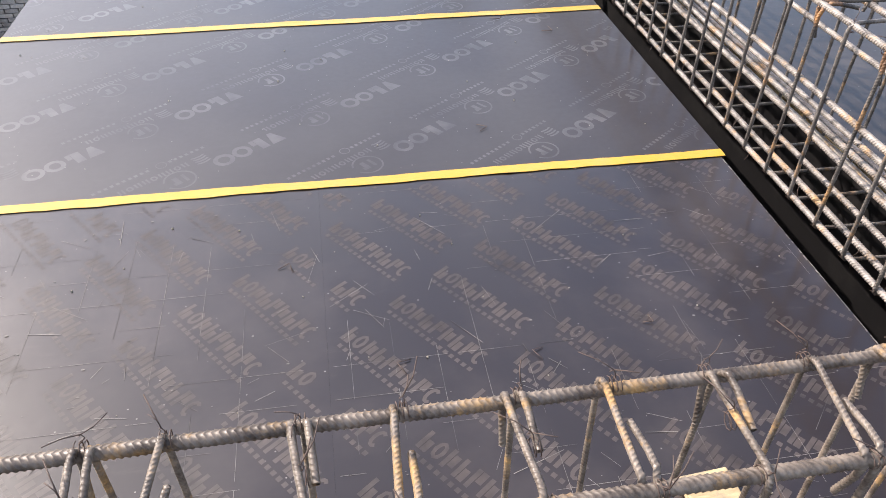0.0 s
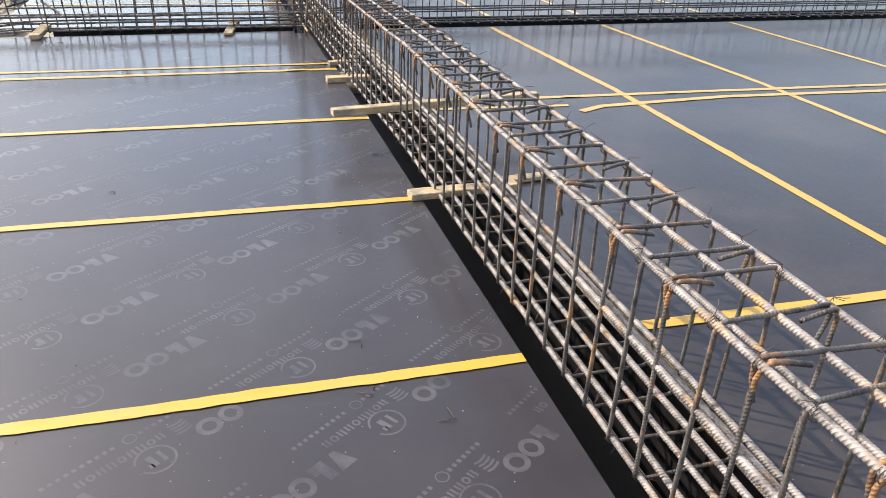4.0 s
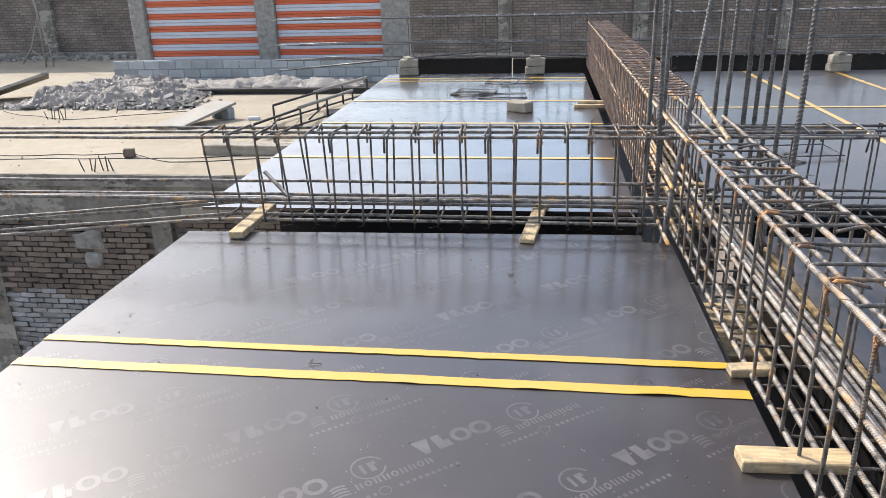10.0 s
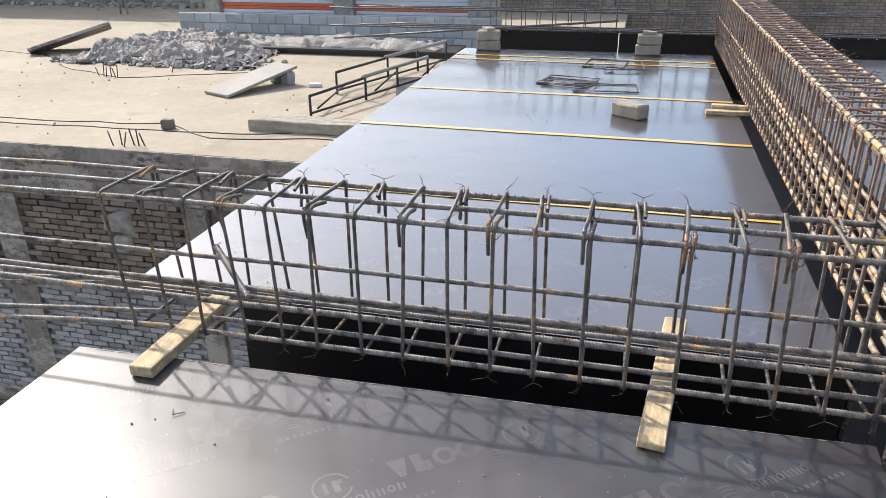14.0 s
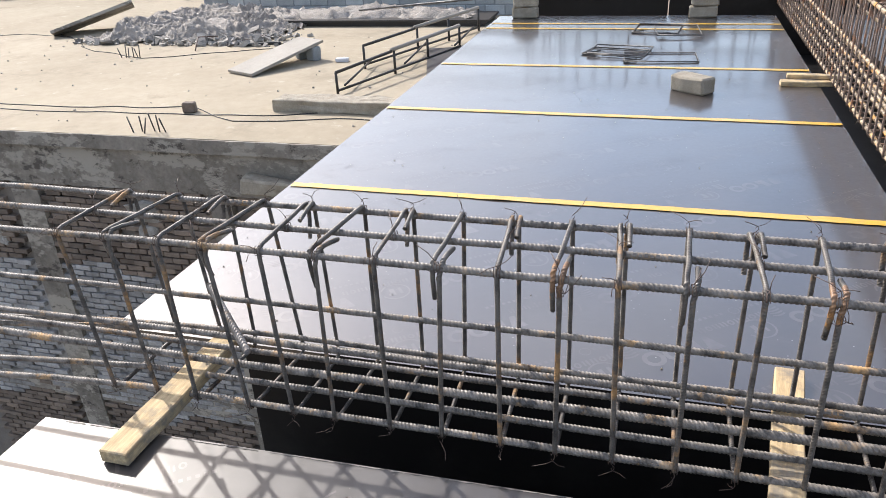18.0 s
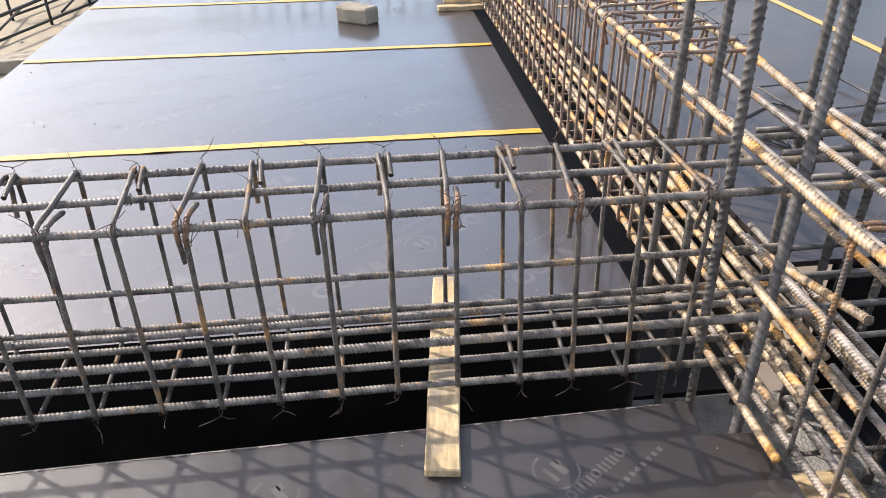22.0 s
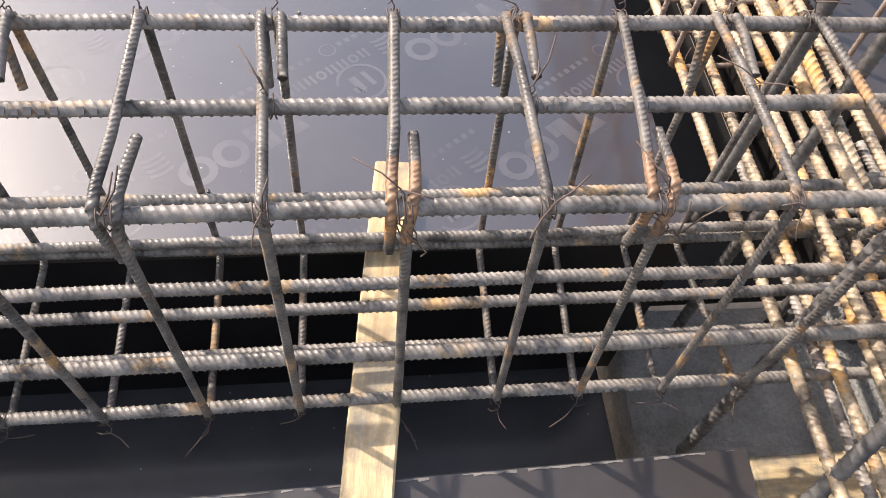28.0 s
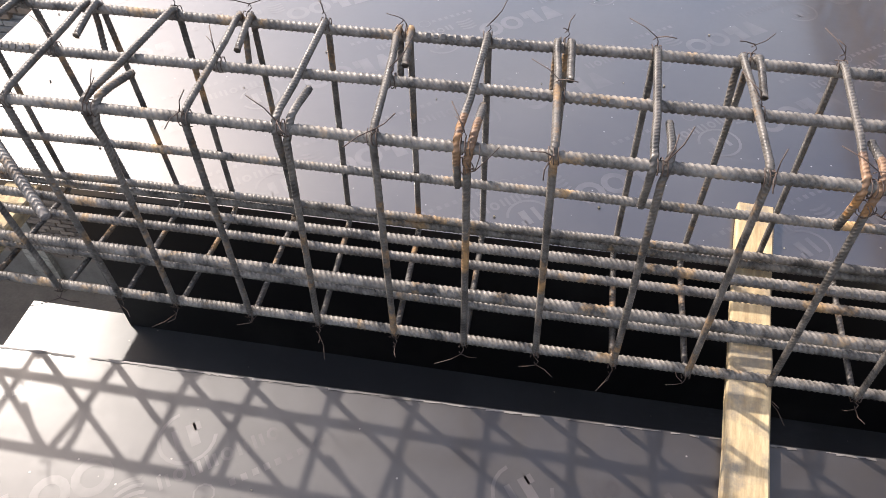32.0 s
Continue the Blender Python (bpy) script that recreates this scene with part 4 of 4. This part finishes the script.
# ---- loose stirrups on the far deck ----
def loose_stirrup(x, y, z, rz, w, h, tilt=0.0):
    c = 0.015
    line = [(c + 0.07, c + 0.05, 0.008), (0, 0, 0.004), (w, 0, 0), (w, h, 0), (0, h, 0), (0, 0, 0), (c + 0.05, c + 0.075, 0)]
    ob = new("loose_stirrup", tube_mesh("loose_stirrup", [line], 0.0055, 6, REBAR_DARK))
    ob.matrix_basis = pose(x, y, z, tilt, 0, rz)
    return tagged(ob, "bent dark steel stirrup lying loose on the deck", "stirrup", "loose stirrups on the decks")


loose_stirrup(-1.62, 10.72, 0.007, -14, 0.44, 0.26)
loose_stirrup(-1.58, 10.68, 0.02, -10, 0.42, 0.28, 2)
loose_stirrup(-1.30, 10.47, 0.007, 4, 0.50, 0.30)
loose_stirrup(-1.31, 11.55, 0.007, -6, 0.36, 0.42)
loose_stirrup(-1.10, 11.36, 0.02, 6, 0.34, 0.36, 2)
loose_stirrup(0.75, 7.6, 0.007, 35, 0.4, 0.28)
loose_stirrup(0.95, 7.9, 0.02, 8, 0.42, 0.3, 2)

# ---- neighbouring slab and pit wall ----
ZS = -1.25
slab = box(-30, -1.2, 12.012, 27.0, ZS - 0.16, ZS)
tagged(mesh_object("floor_slab", slab, CONCRETE), "sunlit dusty concrete roof slab next door", "slab", kind="structure")
lip = box(-30, -1.2, 11.985, 12.011, ZS - 0.17, ZS - 0.004)
bmesh.ops.subdivide_edges(lip, edges=[e for e in lip.edges if abs(e.verts[0].co.x - e.verts[1].co.x) > 5], cuts=150)
tagged(mesh_object("trim_slab_edge", jitter(lip, 0.008, 5.0), CONCRETE_OLD), "stained rough edge of the slab", "slab edge", kind="structure")
beam = box(-30, -1.2, 12.06, 12.4, -1.95, ZS - 0.161)
bmesh.ops.subdivide_edges(beam, edges=[e for e in beam.edges if abs(e.verts[0].co.x - e.verts[1].co.x) > 5], cuts=60)
tagged(mesh_object("wall_beam", jitter(beam, 0.02, 3.0), CONCRETE_OLD), "stained weathered concrete edge beam under the slab", "beam", kind="structure")
pit = empty("wall_pit", 0, 0, 0, label="old brick wall of the pit, partly limewashed", category="wall", kind="structure")
part("core", box(-30, -1.2, 12.14, 12.4, -8.0, -1.951), MORTAR, pit)
part("limewash", box(-10.7, -2.6, 12.118, 12.1395, -5.3, -3.15), BRICK_PALE, pit, "limewash coat over the old brickwork")
for x0, x1 in ((-8.95, -8.55), (-6.05, -5.75), (-3.2, -2.9), (-12.4, -12.0)):
    pc = box(x0, x1, 12.05, 12.16, -8.0, -1.96)
    bmesh.ops.subdivide_edges(pc, edges=pc.edges[:], cuts=8, use_grid_fill=True)
    part("pilaster", jitter(pc, 0.02, 4.0), CONCRETE_OLD, pit, "rough concrete pilaster")
for x0, x1, z0, z1 in ((-13, -2.5, -5.35, -5.05),):
    part("ledge", box(x0, x1, 12.06, 12.139, z0, z1), CONCRETE_OLD, pit, "rough concrete ledge")
rnd = random.Random(5)
for (x, z, sx, sz) in ((-7.05, -2.25, 0.42, 0.3), (-7.0, -2.55, 0.2, 0.22), (-9.6, -2.6, 0.5, 0.6)):
    pl = box(x - sx / 2, x + sx / 2, 12.02, 12.1, z - sz / 2, z + sz / 2, 0.02)
    bmesh.ops.subdivide_edges(pl, edges=pl.edges[:], cuts=4, use_grid_fill=True)
    part("plaster_patch", jitter(pl, 0.07, 4.0, x), CONCRETE_GREY, pit, "patch of pale cement plaster")
lump = box(-5.5, -3.6, 11.86, 12.06, -1.83, -1.66, 0.02)
bmesh.ops.subdivide_edges(lump, edges=lump.edges[:], cuts=5, use_grid_fill=True)
tagged(mesh_object("concrete_ledge", jitter(lump, 0.05, 4.0), STONE), "rough sunlit concrete ledge on the pit wall", "ledge", kind="structure")
bvar = []
for k in range(6):
    bb = box(-0.112, 0.112, -0.05, 0.05, -0.033, 0.033, 0.006)
    for mm in (BRICK, BRICK_PALE):
        cpy = bb.copy()
        jitter(cpy, 0.007, 12.0, k * 3.1)
        me = bpy.data.meshes.new("brick")
        cpy.to_mesh(me)
        cpy.free()
        me.materials.append(mm)
        bvar.append(me)
    bb.free()
near_bricks, far_v, far_f, far_pale = [], {0: [], 1: []}, {0: [], 1: []}, []
row = 0
z = -1.99
while z > -7.4:
    x = -10.6 + (0.12 if row % 2 else 0)
    while x < -2.7:
        pale = (z < -3.12 + 0.35 * noise.noise(Vector((x * 0.8, z, 0)))) and z > -5.4 + 0.5 * noise.noise(Vector((x, 3, 0)))
        if not any(a - 0.1 < x < b + 0.1 for a, b in ((-8.95, -8.55), (-6.05, -5.75), (-3.2, -2.9))) and rnd.random() > 0.03:
            near_bricks.append((x + rnd.uniform(-.006, .006), 12.105 + rnd.uniform(-.012, .014), z + rnd.uniform(-.004, .004), pale, rnd.randrange(6)))
        x += 0.24
    row += 1
    z -= 0.082
near_bricks.sort(key=lambda q: (q[0] + 6.8) ** 2 + (q[2] + 2.9) ** 2)
for x, y, z, pale, k in near_bricks[:300]:
    put("brick", bvar[2 * k + int(pale)], pit, pose(x, y, z, 0, rnd.uniform(-1.5, 1.5), rnd.uniform(-1.5, 1.5)))
for flag, mm in ((False, BRICK), (True, BRICK_PALE)):
    vs, fs = [], []
    for x, y, z, pale, k in near_bricks[300:]:
        if pale != flag:
            continue
        o = len(vs)
        me = bvar[2 * k + int(pale)]
        vs += [(v.co.x + x, v.co.y + y, v.co.z + z) for v in me.vertices]
        fs += [tuple(i + o for i in p.vertices) for p in me.polygons]
    me = bpy.data.meshes.new("brickwork")
    me.from_pydata(vs, [], fs)
    me.materials.append(mm)
    put("brickwork", me, pit)["kind"] = "stuff"
tagged(mesh_object("ground", box(-90, 90, -60, 120, -8.1, -8.0), DIRT), "bare dirt ground far below", "ground", kind="structure")

# ---- far walls and shutters ----
wall = empty("wall_far", 0, 0, 0, label="tall brown brick boundary wall with concrete pilasters", category="wall", kind="structure")
part("brickwork", box(-60, -17.1, 27.0, 27.3, -2.0, 4.5), FAR_BRICK, wall)
part("brickwork", box(-17.099, 40, 27.0, 27.3, -2.0, 1.35), FAR_BRICK, wall)
part("footing", box(-60, -11.5, 26.7, 26.99, -1.25, -1.05, 0.02), CONCRETE_OLD, wall, "weathered concrete footing")
for x in (-25.0, -17.1, -1.8, 2.3, 6.5, 11.0):
    part("pilaster", box(x - 0.22, x + 0.22, 26.85, 26.999, -1.25, 4.55 if x < -17 else 1.42, 0.01), CONCRETE_OLD, wall, "weathered concrete pilaster")
shop = empty("wall_shutters", 0, 0, 0, label="row of roller shutters between concrete pillars", category="wall", kind="structure")
part("back", box(-10.6, -3.9, 21.45, 21.7, -1.25, 1.15), CONCRETE_OLD, shop)
for x0, x1 in ((-10.9, -10.52), (-7.64, -7.16), (-4.5, -3.85)):
    part("pillar", box(x0, x1, 21.1, 21.44, -1.25, 1.2, 0.015), CONCRETE_GREY, shop, "plain grey concrete pillar")


def shutter(x0, x1):
    s = empty("roller_shutter", (x0 + x1) / 2, 21.25, -1.0, label="closed corrugated metal shutter in orange and white stripes", category="shutter", group="striped shutters")
    cx, z, k = (x0 + x1) / 2, -0.95, 0
    for k in range(14):
        orange = k % 2 == 0
        h = 0.142 if orange else 0.158
        bm = bmesh.new()
        for q in range(2):
            box(x0 - cx, x1 - cx, -0.012, 0.012, z + 1.0 + h * q / 2 + 0.002, z + 1.0 + h * (q + 1) / 2 - 0.002, 0.009, bm)
        part("slat", bm, ORANGE if orange else WHITE, s, "orange slat" if orange else "white slat")
        z += h
    return s


shutter(-10.51, -7.65)
shutter(-7.15, -4.51)

bw = empty("wall_block", 0, 0, 0, label="low wall of grey concrete blocks", category="wall", kind="structure")
part("core", box(-11.0, -3.6, 20.13, 20.27, -1.25, -0.63), BLOCK_JOINT, bw)
bme = []
for k in range(4):
    bb = box(-0.188, 0.188, -0.085, 0.085, -0.093, 0.093, 0.008)
    jitter(bb, 0.012, 6.0, k * 5.0)
    me = bpy.data.meshes.new("block")
    bb.to_mesh(me)
    bb.free()
    me.materials.append(BLOCK)
    bme.append(me)
for r_ in range(3):
    x = -10.8 + (0.2 if r_ % 2 else 0)
    while x < -3.7:
        put("block", bme[rnd.randrange(4)], bw, pose(x, 20.2, -1.145 + 0.208 * r_, 0, rnd.uniform(-1, 1), rnd.uniform(-1, 1)))
        x += 0.4

# ---- clutter on the slab ----
def lay_cable(pts, r=0.0065, z=ZS, mat=CABLE, name="cable", label="black cable lying on the slab"):
    line = []
    v = [Vector((x, y, z + r)) for x, y in pts]
    for i in range(len(v) - 1):
        for k in range(8):
            p = v[i].lerp(v[i + 1], k / 8)
            line.append(p + Vector((noise.noise(p * 1.7) * 0.12, noise.noise(p * 1.3 + Vector((4, 4, 4))) * 0.14, 0)))
    line.append(v[-1])
    return tagged(new(name, tube_mesh(name, [line], r, 5, mat)), label, "cable", "cables on the slab")


lay_cable([(-12.5, 13.0), (-10.4, 12.95), (-8.2, 12.75), (-6.7, 12.9), (-5.9, 12.95), (-4.0, 13.3)])
lay_cable([(-12.5, 13.2), (-10.4, 13.1), (-7.6, 13.05), (-6.9, 13.2), (-6.0, 12.75), (-4.2, 12.9)])
lay_cable([(-13.2, 18.2), (-11.0, 16.4), (-9.7, 15.9), (-8.0, 16.6), (-7.0, 16.9)])
lay_cable([(-16, 17.5), (-14, 18.0), (-13.0, 17.9), (-12.0, 17.3)])
lay_cable([(-9.0, 17.3), (-8.2, 16.95), (-7.6, 17.1)], 0.03)


def stubs(x, y):
    s = empty("rebar_stubs", x, y, ZS, label="short rusty starter bars sticking out of the slab", category="rebar stubs", group="starter bars")
    for k in range(6):
        a = rnd.uniform(-6, 6) - (28 if k == 0 else 0)
        bar("bar", [(0.075 * k - 0.2, rnd.uniform(-.06, .06), -0.02), (0.075 * k - 0.2 + 0.22 * math.sin(radians(a)), rnd.uniform(-.05, .05), rnd.uniform(0.15, 0.23))], 0.009, DARK, s, False, 5)


stubs(-6.73, 12.16)
stubs(-9.85, 16.0)
stubs(-14.0, 15.5)
r = rock("brick_piece", 0.16, 0.13, 0.13, 2.2, BRICK, "dark brick piece holding down a cable", "brick")
r.matrix_basis = pose(-6.74, 13.0, ZS, 0, 0, 20)

# leaning board with its props
bd = mesh_object("leaning_board", box(-0.725, 0.725, -0.3, 0.3, -0.022, 0.022, 0.004), BOARD)
bd.matrix_basis = pose(-6.85, 15.565, ZS + 0.155, 0, -9.8, 65.6)
tagged(bd, "pale grey board propped at a slant on blocks", "board")
for x, y, h, rz in ((-6.42, 15.98, 0.215, 65), (-6.68, 16.08, 0.2, 50)):
    r = rock("prop_block", 0.16, 0.2, h, x, BLOCK_JOINT, "rough dark block propping up the board", "block", "blocks under the board")
    r.matrix_basis = pose(x, y, ZS, 0, 0, rz)
r = rock("concrete_lump", 0.2, 0.1, 0.06, 8.8, WHITE, "small pale concrete lump on the slab", "concrete lump")
r.matrix_basis = pose(-5.9, 15.9, ZS, 0, 0, 10)

# long broken concrete beam
lb = box(-0.85, 0.85, -0.17, 0.17, 0, 0.14, 0.008)
bmesh.ops.subdivide_edges(lb, edges=lb.edges[:], cuts=7, use_grid_fill=True)
jitter(lb, 0.03, 4.0, 3.0)
jitter(lb, 0.018, 17.0, 1.0)
lbo = mesh_object("broken_beam", lb, STONE)
lbo.matrix_basis = pose(-4.8, 13.3, ZS, 0, 0, -1)
tagged(lbo, "broken concrete beam lying on the slab", "beam")

# welded steel rack
rack = empty("steel_rack", -4.8, 16.0, ZS, label="low welded steel rack with two pale sloping rails", category="rack")
rl = [((-5.13, 13.95, 0.30), (-4.25, 16.85, 0.38)), ((-5.34, 15.45, 0.34), (-4.34, 18.5, 0.40))]
for a, b in rl:
    o = Vector((-4.8, 16.0, 0))
    a, b = Vector(a) - o, Vector(b) - o
    m = a.lerp(b, 0.4)
    put("rail", tube_mesh("rail", [[a, m]], 0.022, 6, DARK), rack)
    put("rail", tube_mesh("rail", [[m + Vector((0, 0, 0.02)), b]], 0.03, 8, BOARD), rack, None, "pale pipe rail")
    for f in (0.0, 0.42, 0.7, 1.0):
        p = a.lerp(b, f)
        put("leg", tube_mesh("leg", [[p, (p.x, p.y, 0.0)]], 0.02, 6, DARK), rack)
    put("rail", tube_mesh("rail", [[(a.x, a.y, 0.06), (b.x, b.y, 0.06)]], 0.018, 6, DARK), rack)
for f in (0.05, 0.5, 0.95):
    p = (Vector(rl[0][0]).lerp(Vector(rl[0][1]), f) - Vector((-4.8, 16.0, 0)))
    q = (Vector(rl[1][0]).lerp(Vector(rl[1][1]), f) - Vector((-4.8, 16.0, 0)))
    put("crossbar", tube_mesh("crossbar", [[(p.x, p.y, 0.1), (q.x, q.y, 0.1)]], 0.016, 6, DARK), rack)
pm = box(-0.5, 0.5, -1.3, 1.3, 0, 0.05, 0.01)
tagged(mesh_object("dark_mat", shift(pm, pose(-3.9, 15.6, ZS, 0, 0, 17)), DARK), "dark flat sheet lying under the rack", "sheet")


def sheet(name, x0, x1, y0, y1, z, amp, cells, seed, mat, label, category, lift=None):
    nx, ny = cells
    vs, fs = [], []
    for j in range(ny + 1):
        for i in range(nx + 1):
            x, y = x0 + (x1 - x0) * i / nx, y0 + (y1 - y0) * j / ny
            p = Vector((x * 1.1, y * 1.1, seed))
            edge = min(i, nx - i, 2 * j, 2 * (ny - j)) / (0.25 * nx)
            q = Vector((x * 1.1 + 0.5 * noise.noise(p * 1.6), y * 2.4 + 0.9 * noise.noise(p * 1.3), seed))
            h = amp * min(1, 1.6 * edge) * (0.62 + 0.4 * noise.noise(p)) + amp * (0.30 * (1 - abs(noise.noise(q * 1.6))) ** 4 + 0.24 * (1 - abs(noise.noise(q * 3.6))) ** 4 + 0.14 * (1 - abs(noise.noise(q * 8.0))) ** 3 - 0.32)
            vs.append((x + 0.15 * noise.noise(p * 2 + Vector((7, 0, 0))), y + 0.15 * noise.noise(p * 2 + Vector((0, 7, 0))), z + max(0.01, h)))
    for j in range(ny):
        for i in range(nx):
            a = j * (nx + 1) + i
            fs.append((a, a + 1, a + nx + 2, a + nx + 1))
    me = bpy.data.meshes.new(name)
    me.from_pydata(vs, [], fs)
    me.materials.append(mat)
    me.polygons.foreach_set("use_smooth", [True] * len(me.polygons))
    ob = new(name, me)
    th = ob.modifiers.new("thick", "SOLIDIFY")
    th.thickness = 0.008
    return tagged(ob, label, category)


sheet("plastic_sheet", -11.9, -8.0, 17.2, 19.9, ZS, 0.36, (150, 110), 1.0, PLASTIC, "crumpled grey plastic sheet over a heap of rubble", "plastic sheet")
sheet("tarpaulin", -9.3, -4.6, 19.0, 20.0, ZS + 0.1, 0.28, (70, 16), 4.0, PLASTIC, "flat crumpled grey tarpaulin along the block wall", "tarpaulin")
# stacked boards, coloured dark for the shade in the gap below the tarpaulin
for k in range(3):
    tagged(mesh_object("flat_board", shift(box(-2.3, 2.3, -0.48, 0.48, 0, 0.04, 0.004), pose(-6.65 + 0.05 * k, 19.4 - 0.03 * k, ZS + 0.043 * k, 0, 0, 0.6 * k - 0.5)), DARK), "dark stacked board filling the shaded gap under the tarpaulin", "board", "boards under the tarpaulin")
lp = mesh_object("weathered_sheet", box(-0.85, 0.85, -0.42, 0.42, -0.03, 0.03, 0.004), CONCRETE_OLD)
lp.matrix_basis = pose(-12.55, 18.4, ZS + 0.25, -14, -15, 40)
tagged(lp, "dark weathered sheet leaning on the rubble heap", "sheet")
heap_v, heap_f = [], []
chunk = [(-1, -1, -1), (1, -1, -1), (1, 1, -1), (-1, 1, -1), (-1, -1, 1), (1, -1, 1), (1, 1, 1), (-1, 1, 1)]
chunk_faces = [(3, 2, 1, 0), (4, 5, 6, 7), (0, 1, 5, 4), (1, 2, 6, 5), (2, 3, 7, 6), (3, 0, 4, 7)]
for k in range(360):
    f = rnd.random()
    x, y = (-9.9 + 2.3 * f + rnd.gauss(0, 0.25), 16.95 + 1.0 * rnd.random()) if k % 4 else (rnd.uniform(-12.0, -8.2), rnd.uniform(17.0, 17.35))
    s = rnd.uniform(0.015, 0.06) * (1.0 if rnd.random() > 0.1 else 2.0)
    z = ZS + s * 0.4 + 0.12 * max(0, 1 - abs(x + 8.9) / 1.0) * min(1, max(0, (y - 17.0) / 0.5))
    m = pose(x, y, z, rnd.gauss(0, 22), rnd.gauss(0, 22), rnd.uniform(0, 360))
    sx, sy, sz = s * rnd.uniform(0.6, 1.8), s * rnd.uniform(0.6, 1.4), s * rnd.uniform(0.3, 0.8)
    o = len(heap_v)
    heap_v += [tuple(m @ Vector((a * sx * rnd.uniform(0.55, 1.1), c * sy * rnd.uniform(0.55, 1.1), d * sz * rnd.uniform(0.6, 1.1)))) for a, c, d in chunk]
    heap_f += [tuple(q + o for q in face) for face in chunk_faces]
heap_mesh = bpy.data.meshes.new("rubble_heap")
heap_mesh.from_pydata(heap_v, [], heap_f)
heap_mesh.materials.append(DEBRIS)
hp = new("rubble_heap", heap_mesh)
tagged(hp, "heap of broken concrete and debris on the slab", "rubble", kind="stuff")
for k in range(26):
    x, y = rnd.uniform(-11.8, -7.4), rnd.uniform(17.0, 18.2)
    a = rnd.uniform(0, 6.28)
    l = rnd.uniform(0.3, 0.8)
    z0 = ZS + rnd.uniform(0.03, 0.14)
    line = [(x, y, z0), (x + l * 0.5 * math.cos(a), y + l * 0.5 * math.sin(a), z0 + rnd.uniform(0, 0.06)), (x + l * math.cos(a + 0.6), y + l * math.sin(a + 0.6), ZS + 0.02)]
    tagged(new("wire_scrap", tube_mesh("wire_scrap", [line], rnd.choice((0.005, 0.008, 0.012)), 5, rnd.choice((CABLE, BOARD, WIRE)))), "bent scrap wire or hose in the rubble", "wire", "scrap wires in the rubble")
bits = bmesh.new()
for k in range(90):
    x, y = rnd.uniform(-13, -3.2), rnd.uniform(12.2, 19)
    s = rnd.uniform(0.008, 0.026) * (1 if rnd.random() > 0.08 else 1.8)
    bmesh.ops.create_cube(bits, size=s, matrix=pose(x, y, ZS + s * 0.25, rnd.uniform(0, 90), rnd.uniform(0, 90), rnd.uniform(0, 90)))
tagged(mesh_object("slab_debris", bits, DEBRIS), "small stones scattered over the slab", "debris", kind="stuff")
wb = bmesh.new()
for k in range(160):
    x = rnd.uniform(-26, -11.4)
    s = rnd.uniform(0.04, 0.15)
    bmesh.ops.create_cube(wb, size=s, matrix=pose(x, rnd.uniform(26.1, 26.7), -1.25 + s * 0.3, rnd.uniform(0, 90), rnd.uniform(0, 90), rnd.uniform(0, 90)))
tagged(mesh_object("wall_debris", wb, DEBRIS), "stones heaped along the boundary wall", "debris", kind="stuff")
pole = empty("rope_pole", -15.87, 24.6, ZS, label="thin pale pole with a rope tied round it", category="pole")
put("pole", tube_mesh("pole", [[(0, 0, 0), (0.05, 0, 1.6), (-0.1, 0, 3.2)]], 0.03, 6, BOARD), pole)
put("rope", tube_mesh("rope", [[(0.06, -0.04, 1.5), (-0.3, -0.1, 0.6), (-0.7, -0.1, 0.1)], [(0.05, -0.04, 1.5), (0.2, 0, 0.9), (0.25, 0, 0)], [(-0.3, -0.1, 0.5), (0, -0.1, 0.3), (0.3, 0, 0.5)]], 0.018, 5, BOARD), pole)

# ---- grit on the decks ----
grit = bmesh.new()
for k in range(330):
    u = rnd.random()
    x, y = (rnd.uniform(-2.45, -0.02), rnd.uniform(-1.2, 6.2)) if u < 0.5 else ((rnd.uniform(-0.5, -0.02), rnd.gauss(3.0, 0.25)) if u < 0.65 else (rnd.uniform(-2.5, -0.15), rnd.uniform(6.75, 11)))
    s = rnd.uniform(0.0015, 0.0045)
    bmesh.ops.create_cube(grit, size=s, matrix=pose(x, y, s * 0.45, rnd.uniform(0, 90), rnd.uniform(0, 90), rnd.uniform(0, 90)))
tagged(mesh_object("deck_grit", grit, STONE), "pale grit and sawdust on the plywood decks", "grit", kind="stuff")
for k in range(16):
    x, y = rnd.uniform(-2.2, -0.1), rnd.uniform(-1.0, 6.1)
    a = rnd.uniform(0, 6.28)
    l = rnd.uniform(0.02, 0.05)
    line = [(x, y, 0.003), (x + l * math.cos(a), y + l * math.sin(a), 0.006), (x + l * 1.3 * math.cos(a + 1), y + l * 1.3 * math.sin(a + 1), 0.003)]
    tagged(new("wire_clipping", tube_mesh("wire_clipping", [line], 0.0014, 4, WIRE)), "clipped end of tie wire on the deck", "wire", "wire clippings on the deck")
